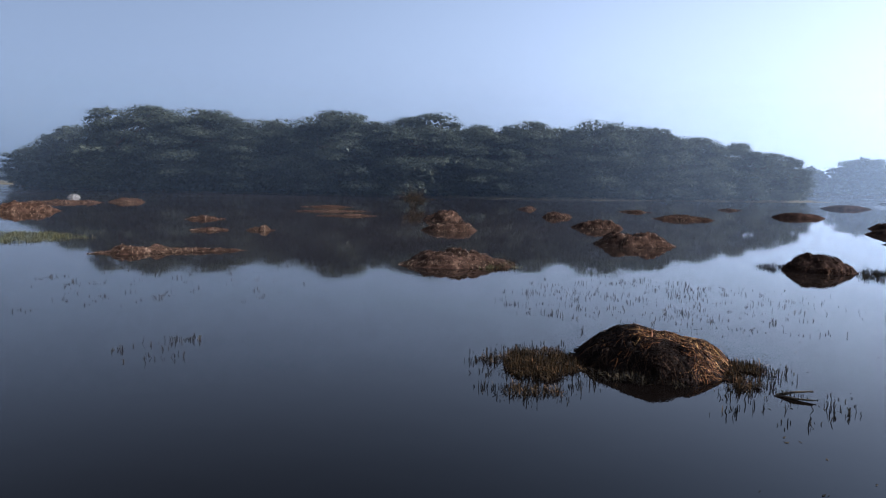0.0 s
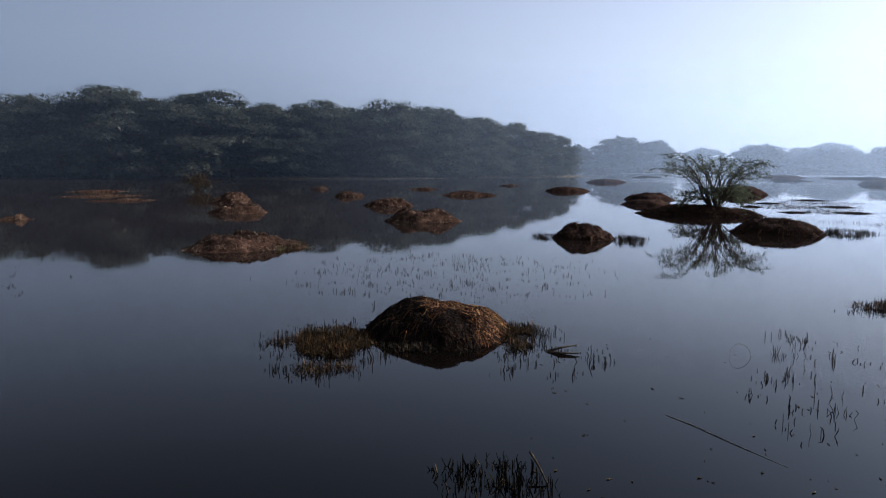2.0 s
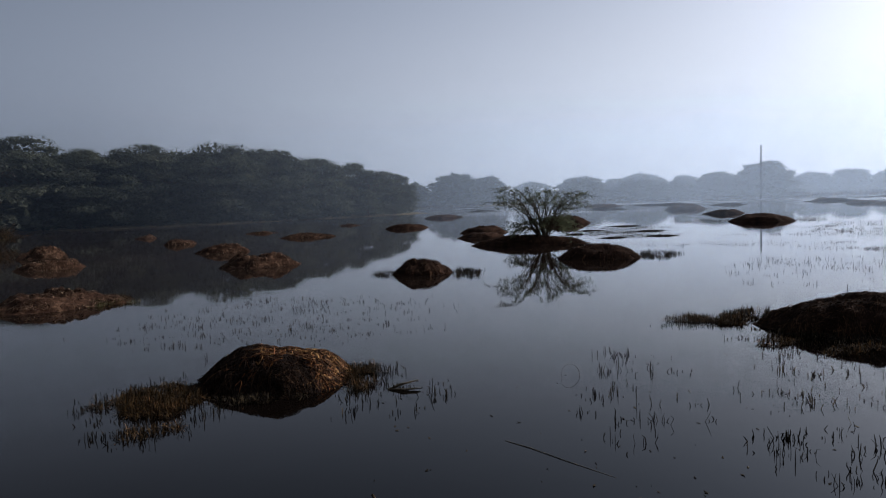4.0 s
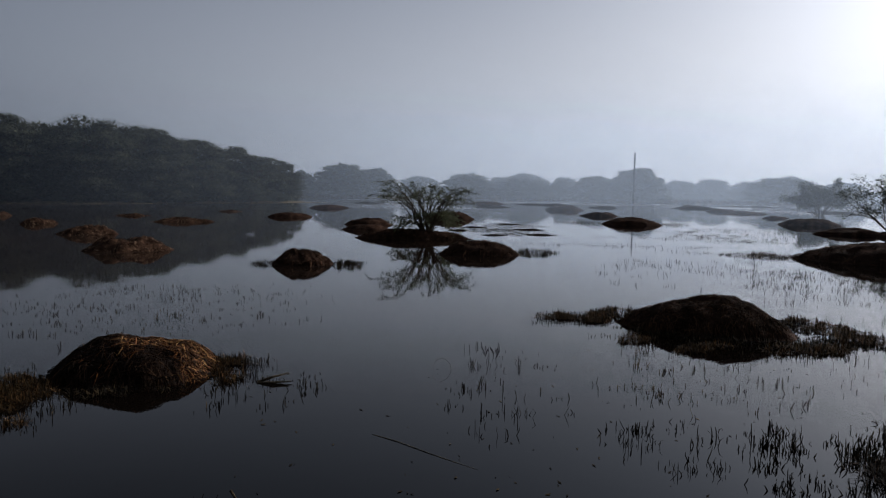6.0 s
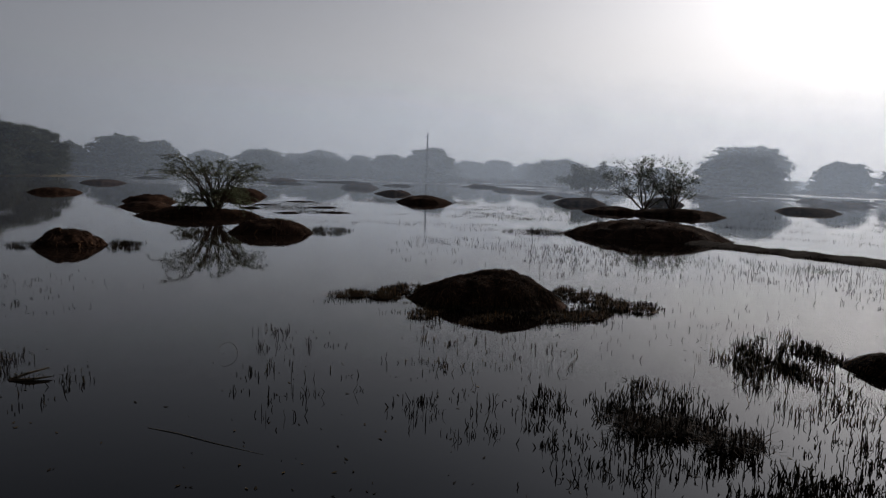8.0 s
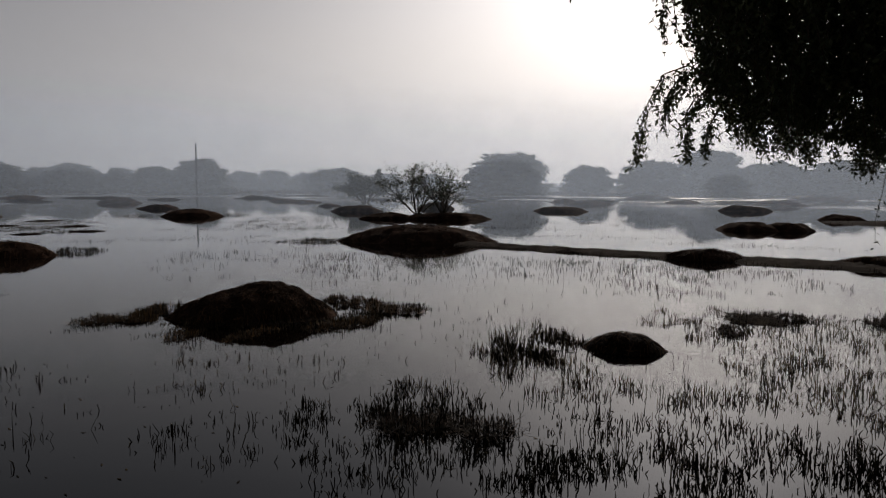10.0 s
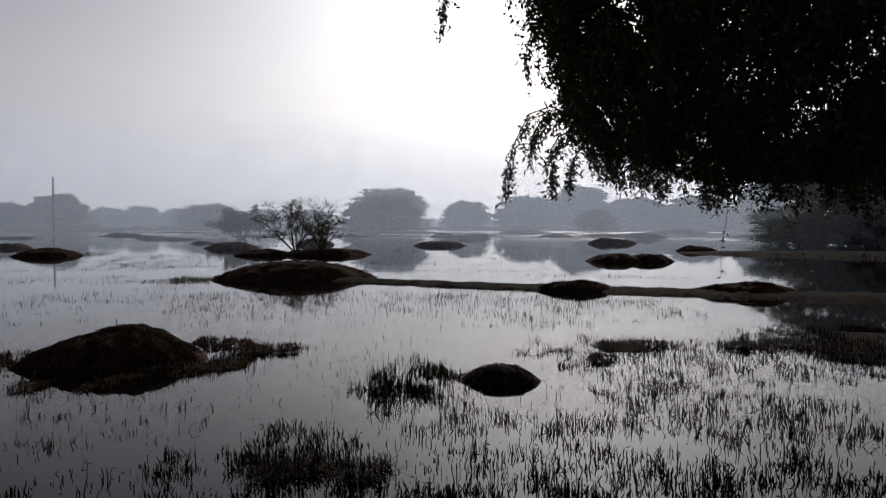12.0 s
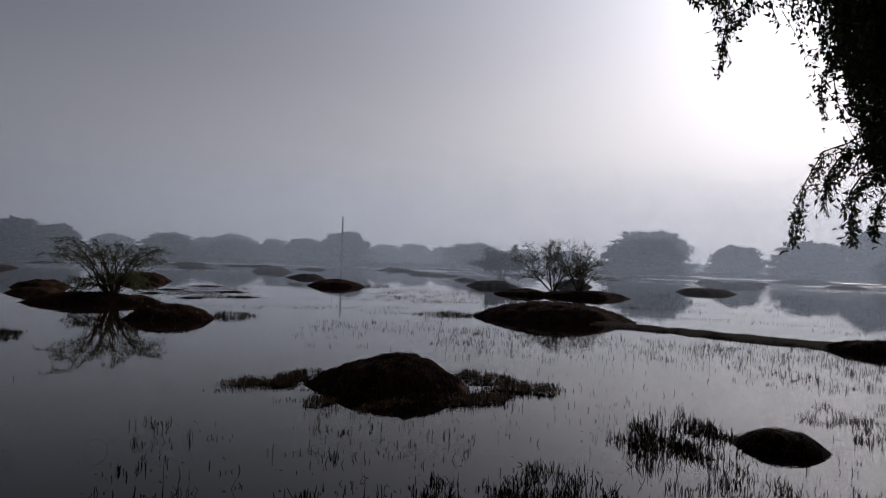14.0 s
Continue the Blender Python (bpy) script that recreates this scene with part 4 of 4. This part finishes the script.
weed_mat("short dark grass fringing the foot of the straw mound", 0.72, 7.2, 0.75, 0.16, -5, 300, 0.07, mat=REED)
weed_mat("short dark grass fringing the foot of the wide mound", 7.9, 6.75, 1.3, 0.2, -48, 420, 0.09, mat=REED)
reeds(RD, 6.29, 17.31, 0.42, 1.03, -19, 50, 0.16, per=6, spread=0.08)
reeds(RD, 4.36, 18.46, 0.28, 0.79, -13, 22, 0.14, per=5, spread=0.08)
reeds(RD, 13.08, 18.60, 0.62, 1.32, -35, 60, 0.18, per=6, spread=0.1)
weed_mat("dark weed trailing from a mound", 33.42, 32.98, 0.87, 2.84, -45, 300, 0.12, mat=REED)
weed_mat("dark weed trailing from a mound", 28.76, 36.63, 1.74, 2.51, -38, 420, 0.12, mat=REED)
weed_mat("dark weed trailing from a mound", 19.85, 15.42, 0.71, 1.25, -51, 420, 0.12, mat=REED)
weed_mat("thin line of drowned weed on the water", 21.69, 33.84, 2.26, 1.28, -32, 500, 0.07, mat=REED)
weed_mat("thin line of drowned weed on the water", 18.46, 30.29, 1.57, 1.00, -31, 400, 0.07, mat=REED)
weed_mat("thin line of drowned weed on the water", 18.03, 27.10, 1.18, 0.84, -33, 300, 0.07, mat=REED)
weed_mat("thin line of drowned weed on the water", 18.80, 30.58, 2.72, 3.50, -31, 800, 0.07, mat=REED)
weed_mat(W, -2.11, 16.53, 0.47, 0.90, 7, 420, 0.10)
for far_x, far_y, far_rx, far_ry, far_n in ((17.5, 21.0, 1.0, 4.5, 60), (24.0, 21.5, 0.8, 5.0, 70), (19.5, 16.0, 0.8, 3.0, 50), (27.0, 27.5, 1.0, 5.0, 60), (30.0, 14.5, 0.8, 4.0, 60), (27.0, 8.0, 0.7, 4.5, 70), (26.0, 2.0, 0.8, 4.0, 60), (17.0, 8.0, 1.2, 3.0, 90), (18.0, 3.0, 1.2, 3.0, 90), (15.0, 13.0, 1.0, 2.5, 60)):
    reeds(R, far_x, far_y, far_rx, far_ry, -math.degrees(math.atan2(far_x, far_y)) + 90, far_n, 0.11, per=3, spread=0.25)
weed_mat("green moss and weed on the flank of a red earth mound", -2.35, 16.15, 0.65, 0.45, 11, 700, 0.07, mat=GREEN_WEED)
reeds(RD, 5.2, 0.7, 1.5, 0.55, -80, 190, 0.13, per=5, spread=0.09, thick=0.0045, leafy=2.6, gaps=-0.1)
reeds(RD, 6.2, -1.3, 1.2, 0.7, -98, 150, 0.13, per=5, spread=0.09, thick=0.0048, leafy=2.6, gaps=-0.1)
reeds(RD, 7.55, 7.35, 0.55, 0.35, -46, 40, 0.10, per=5, thick=0.005, leafy=2.6)
reeds(RD, 9.1, 5.95, 0.6, 0.35, -56, 46, 0.10, per=5, thick=0.005, leafy=2.6)
reeds(R, 7.6, 6.3, 1.5, 0.5, -50, 60, 0.10, per=3, thick=0.0042)


# ---------------------------------------------------------------- the near thorn tree
def lowest(bearing):
    """The lower rim of the hanging crown: degrees above eye level, by bearing."""
    return float(np.interp(bearing, (64, 68, 70, 71.5, 73, 75, 77.0, 78.1, 79.2, 79.8, 80.5, 81.2, 82, 83.4, 85, 87, 90, 100, 125),
                           (26, 20, 17.5, 15.8, 17.5, 17, 14.5, 12, 13.5, 11, 9.5, 7, 4.6, 3.0, 2.1, 2.0, 0.9, 0.4, -0.3)))


def hanging_tree():
    rng = np.random.default_rng(77)
    thing = new("thorn_tree")
    trunk, limbs, crown = Soup(), Soup(), Soup()
    base = np.array((8.8, -4.9, 0.0))
    trunk.tube([base + (0, 0, -0.4), base + (-0.1, 0.1, 1.2), base + (-0.3, 0.4, 2.4), base + (-0.4, 0.7, 3.6)], (0.32, 0.26, 0.22, 0.18), 12)
    fork = base + (-0.4, 0.7, 3.6)

    def spot(bearing, distance, up):
        a = radians(bearing)
        return np.array((0.6 + distance * math.sin(a), -0.25 + distance * math.cos(a), 2.0 + distance * math.tan(radians(up))))

    ends = []
    for bearing, distance, up in ((70, 8.0, 25), (76, 7.6, 19), (80, 8.6, 17), (85, 7.2, 17), (90, 8.8, 18), (96, 7.4, 18), (103, 8.5, 18), (112, 7.5, 20), (88, 9.6, 27), (99, 9.8, 28)):
        e = spot(bearing, distance, up)
        mid = (fork + e) / 2 + (0, 0, 0.9)
        limbs.tube([fork, (fork + mid) / 2 + (0, 0, 0.2), mid, (mid + e) / 2 + (0, 0, 0.25), e], (0.12, 0.10, 0.07, 0.045, 0.02), 6)
        ends.append(e)
    count = 3800
    for _ in range(count):
        bearing = rng.uniform(66, 118)
        distance = rng.uniform(6.6, 10.2)
        low = lowest(bearing) + abs(rng.normal()) * 1.1
        span = rng.uniform(0.0, 1.0) ** 1.1 * (29 - low)
        length = rng.uniform(0.35, 0.95) * (1.0 if bearing > 80 else 1.3)
        tip = spot(bearing, distance, low + span)
        if rng.random() < np.interp(bearing, (66, 78, 80.5), (0.7, 0.6, 0.0)):
            continue
        high = low + span
        if bearing > 82 and math.sin(bearing * 0.9 + 2.1 * math.sin(high * 0.37)) + math.sin(high * 0.8 + 1.7 * math.sin(bearing * 0.53)) > np.interp(high, (3, 9, 17), (0.0, 0.8, 1.7)) and rng.random() < 0.6:
            continue
        way = Vector((rng.normal() * 0.30, rng.normal() * 0.30, 1.0)).normalized()
        top = tip + np.array(way) * length
        sag = np.array((rng.normal() * 0.06, rng.normal() * 0.06, 0))
        pts = np.array([top, top * 0.66 + tip * 0.34 + sag, top * 0.33 + tip * 0.67 + sag, tip])
        limbs.tube(pts, (0.006, 0.005, 0.004, 0.002), 3)
        k = int(length / 0.021)
        t = np.sort(rng.uniform(0, 2.999, k))
        i = t.astype(int)
        c = pts[i] + (pts[i + 1] - pts[i]) * (t - i)[:, None] + rng.normal(size=(k, 3)) * 0.022
        crown.leaves(rng, c, 0.075, 0.032, 0.0, 0.75)
    # the thick of the crown behind
    k = 95000
    bearing = rng.uniform(78, 120, k)
    up = np.interp(bearing, (78, 79.5, 80.3, 81.2, 82, 84, 87, 90, 120), (18.5, 15.5, 12.2, 9.6, 7.8, 6.0, 5.0, 3.4, 2.4)) + rng.uniform(0, 1, k) ** 1.2 * 26
    # thin places, where the sky shows through in clusters
    gap = np.sin(bearing * 0.9 + 2.1 * np.sin(up * 0.37)) + np.sin(up * 0.8 + 1.7 * np.sin(bearing * 0.53)) + 0.8 * np.sin(bearing * 2.3 + up * 1.9)
    keep = ((gap < np.interp(up - np.interp(bearing, (78.5, 84, 90, 120), (9, 4, 1, 0)), (0, 7, 15), (0.0, 0.9, 1.8))) | (rng.uniform(0, 1, k) < 0.22)) & (rng.uniform(0, 1, k) < np.interp(bearing, (78, 81), (0.5, 1.0)))
    bearing, up = bearing[keep], up[keep]
    rr = rng.uniform(8.0, 10.4, len(bearing))
    br = np.radians(bearing)
    crown.leaves(rng, np.stack([0.6 + rr * np.sin(br), -0.25 + rr * np.cos(br), 2.0 + rr * np.tan(np.radians(up))], 1), 0.13, 0.05, 0.0, 0.6)
    # fringe of hanging sprays along the lower rim
    for _ in range(230):
        b0 = 80.5 + 36 * rng.uniform(0, 1)
        low = lowest(b0) - 0.2 + abs(rng.normal()) * 1.3
        length, reach = rng.uniform(0.35, 0.8), rng.uniform(7.0, 9.6)
        q = spot(b0, reach, low)
        p = q + (rng.normal() * 0.12, rng.normal() * 0.12, length)
        pts = np.array([p, p * 0.66 + q * 0.34, p * 0.33 + q * 0.67 + rng.normal(size=3) * 0.03, q])
        limbs.tube(pts, (0.006, 0.005, 0.004, 0.002), 3)
        k = int(150 * length)
        t = rng.uniform(0.0, 2.999, k)
        i = t.astype(int)
        c = pts[i] + (pts[i + 1] - pts[i]) * (t - i)[:, None] + rng.normal(size=(k, 3)) * 0.03
        crown.leaves(rng, c, 0.055, 0.022, 0.0, 0.7)
    # the loose sprays that arch clear of the crown, with leaf strings hanging from them
    for way in (((81.5, 8.0), (80.0, 9.0), (78.2, 8.4), (77.1, 6.2), (76.5, 4.0), (76.3, 2.2)), ((81.8, 7.2), (80.6, 6.6), (79.9, 5.4), (80.1, 3.9), (80.3, 2.6)),
                ((80.6, 8.4), (79.3, 8.0), (78.6, 6.9), (78.4, 5.2)), ((82.2, 5.5), (81.6, 4.4), (81.5, 3.0)), ((73.5, 19.5), (72.0, 18.6), (71.3, 17.0), (71.2, 15.2)),
                ((79.6, 16), (78.6, 15.2), (78.0, 13.4), (78.1, 11.4))):
        pts = np.array([spot(b0, 7.2, u0) for b0, u0 in way])
        limbs.tube(pts, np.linspace(0.010, 0.003, len(pts)), 4)
        for t in np.linspace(0.3, len(pts) - 1.01, 9 * (len(pts) - 1)):
            i = int(t)
            q = pts[i] + (pts[i + 1] - pts[i]) * (t - i)
            drop = rng.uniform(0.06, 0.26)
            end = q + np.array((rng.normal() * 0.05, rng.normal() * 0.05, -drop))
            limbs.tube((q, (q + end) / 2, end), (0.003, 0.0025, 0.0015), 3)
            k = int(4 + 40 * drop)
            u = rng.uniform(0, 1, (k, 1))
            crown.leaves(rng, q + (end - q) * u + rng.normal(size=(k, 3)) * 0.014, 0.058, 0.025, 0.0, 0.9)
    # a few bare twigs that trail low over the water
    for way in (((93.4, 2.0), (93.1, -0.6), (92.8, -2.4), (92.9, -4.4)), ((96.5, 1.5), (97.4, -0.4), (98.2, -2.2), (98.6, -3.4))):
        pts = np.array([spot(b0, 7.6, u0) for b0, u0 in way])
        limbs.tube(pts, np.linspace(0.0035, 0.0015, len(pts)), 4)
        t = rng.uniform(0.6, len(pts) - 1.01, 12)
        i = t.astype(int)
        crown.leaves(rng, pts[i] + (pts[i + 1] - pts[i]) * (t - i)[:, None] + rng.normal(size=(12, 3)) * 0.02, 0.05, 0.022, 0.0, 0.6)
    trunk.make("trunk", BARK, thing, smooth=True)
    limbs.make("limb", BARK, thing)
    crown.make("crown", LEAF_NEAR, thing, "dark drooping sprays of small leaves")
    return tagged(thing, "near thorn tree with dark drooping leaf sprays over water", "tree")


hanging_tree()
near_bank = mound("dry earth bank at the foot of the thorn tree", 9.6, -6.8, 9.0, 5.5, 0.4, 30, LAND, 2.4, 0.2, 0.0, 16, 50, "earth_bank", "")
tagged(near_bank, category="bank")


# ---------------------------------------------------------------- small things in the water
bits, br = Soup(), np.random.default_rng(41)
for _ in range(700):
    a, r = radians(br.uniform(12, 105)), 3.6 + 15 * br.uniform(0, 1) ** 1.6
    c, size, w = np.array((r * math.sin(a), r * math.cos(a), 0.003)), br.uniform(0.007, 0.026), br.uniform(0, 6.28)
    d, e = np.array((math.cos(w), math.sin(w), 0)) * size, np.array((-math.sin(w), math.cos(w), 0)) * size * 0.5
    bits.add([c - d, c - e, c + d + (0, 0, 0.006), c + e], [(0, 1, 2, 3)])
tagged(bits.make("leaf_litter", REED, None, "small dead leaves and bits floating on the water"), category="litter", kind="stuff")


fork_stick = new("forked_twig")
for ends in (((1.78, 7.06, 0.0), (1.92, 7.02, 0.05), (2.10, 7.04, 0.07)), ((1.78, 7.05, 0.0), (1.92, 6.95, 0.01), (2.09, 6.90, 0.02))):
    s = Soup()
    s.tube(ends, (0.016, 0.012, 0.006), 6)
    s.make("twig", BARK, fork_stick)
tagged(fork_stick, "dark forked twig lying beside the straw mound", "stick")
stick("floating_stick", "long thin pale stick floating on the water", [(2.30, 5.14, 0.0), (2.42, 4.9, 0.004), (2.55, 4.55, 0.003), (2.72, 4.15, 0.0)], 0.0035, PALE_WOOD)
stick("broken_stick", "short dark broken stick among reeds", [(1.02, 4.25, 0.12), (1.06, 4.12, 0.06), (1.10, 3.95, -0.03)], 0.010)
loop = [(3.73 + 0.11 * math.cos(a), 6.72 + 0.03 * math.sin(a), 0.0 + 0.11 * math.sin(a) + 0.02) for a in np.linspace(-0.5, 3.2, 16)]
stick("bent_stem", "thin bent stem looping out of the water", loop, 0.0025)

# ---------------------------------------------------------------- thin bars of mud far out
mound(FLAT, -15.6, 40.5, 4.2, 0.8, 0.14, 21)
mound(FLAT, -13.0, 36.0, 3.2, 0.6, 0.12, 21)
BAR = "long thin mud bar far out on the misty water"
for bar_az, bar_r, bar_w in ((21, 96, 7), (27.5, 112, 9), (31, 84, 6), (35.5, 104, 12), (40, 92, 6), (47, 98, 9), (50.5, 120, 12), (56, 90, 8), (59.5, 112, 13), (63.5, 88, 7), (69.5, 106, 12), (74, 92, 8), (79.5, 108, 14), (84.5, 94, 9)):
    bar_a = radians(bar_az)
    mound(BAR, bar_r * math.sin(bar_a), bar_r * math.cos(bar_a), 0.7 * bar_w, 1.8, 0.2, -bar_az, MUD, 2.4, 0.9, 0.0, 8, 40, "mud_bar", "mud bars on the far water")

# single stems, spread thinly
for wide_x, wide_y, wide_rx, wide_ry, wide_n, wide_h in ((1.6, 12.4, 3.6, 2.6, 100, 0.07), (7.2, 5.0, 1.5, 2.0, 50, 0.11), (12.5, 5.5, 2.4, 2.2, 50, 0.10),
                                                        (9.4, 3.6, 1.3, 1.4, 40, 0.11), (8.0, 0.6, 2.2, 1.5, 90, 0.12), (5.0, 1.6, 1.6, 1.2, 130, 0.13)):
    reeds("single dead reed stems scattered thinly over still water", wide_x, wide_y, wide_rx, wide_ry, 0, wide_n, wide_h, per=0.7, spread=0.3, leafy=1.6)

# ---------------------------------------------------------------- drowned tussocks: dark clumps of matted weed
TUSSOCK = "dark drowned weed tussock among dead reeds"
RING = "low dark clump of matted weed round the wide mound"
for clump_x, clump_y, clump_rx, clump_ry, clump_n, clump_h in (
        (6.95, 9.0, 0.34, 0.34, 420, 0.075), (7.3, 8.5, 0.28, 0.24, 380, 0.068), (7.6, 8.8, 0.36, 0.28, 460, 0.083), (8.1, 8.9, 0.3, 0.3, 380, 0.075),
        (10.2, 7.0, 0.36, 0.34, 420, 0.068), (10.05, 6.45, 0.34, 0.34, 460, 0.075), (9.8, 5.9, 0.34, 0.30, 460, 0.083), (9.85, 5.45, 0.24, 0.24, 260, 0.068),
        (8.75, 5.65, 0.44, 0.24, 460, 0.060), (8.3, 5.85, 0.5, 0.2, 380, 0.060), (7.35, 6.35, 0.5, 0.18, 380, 0.053), (6.85, 7.1, 0.34, 0.2, 260, 0.053)):
    weed_mat(RING, clump_x, clump_y, clump_rx, clump_ry, 0, clump_n, clump_h, "weed_tussock", WEED)
for clump_x, clump_y, clump_rx, clump_ry, clump_n, clump_h in (
        (5.6, 2.5, 0.32, 0.2, 330, 0.10), (5.35, 2.75, 0.26, 0.24, 260, 0.10), (5.62, 2.1, 0.3, 0.2, 260, 0.10), (11.9, 0.62, 0.40, 0.42, 700, 0.11),
        (12.2, 0.2, 0.34, 0.4, 340, 0.08), (10.8, 0.8, 0.36, 0.22, 300, 0.05), (12.5, -1.2, 0.42, 0.36, 640, 0.12), (13.0, -1.95, 0.5, 0.5, 640, 0.12),
        (12.4, -2.7, 0.6, 0.5, 700, 0.12), (13.2, -2.9, 0.6, 0.5, 640, 0.12)):
    weed_mat(TUSSOCK, clump_x, clump_y, clump_rx, clump_ry, 0, clump_n, clump_h, "weed_tussock", BLACK_STRAW)
reeds(RD, 7.6, 6.5, 1.5, 0.3, -46, 60, 0.09, per=3)

LINE = "thin dark line of mud awash in still water"
for line_x, line_y, line_w in ((18.93, 32.93, 2.2), (20.59, 30.05, 2.6), (16.45, 26.84, 1.8), (18.6, 26.47, 2.4), (22.61, 35.6, 3.0), (16.63, 30.44, 1.6)):
    mound(LINE, line_x, line_y, 0.65 * line_w, 0.22, 0.045, -math.degrees(math.atan2(line_x, line_y)), MUD, 2.2, 0.9, 0.0, 8, 36, "mud_bar", "thin mud lines by the acacia")
reeds(RD, 45, -11, 3.2, 10.0, 0, 160, 0.34, per=5, spread=0.5, thick=0.011)
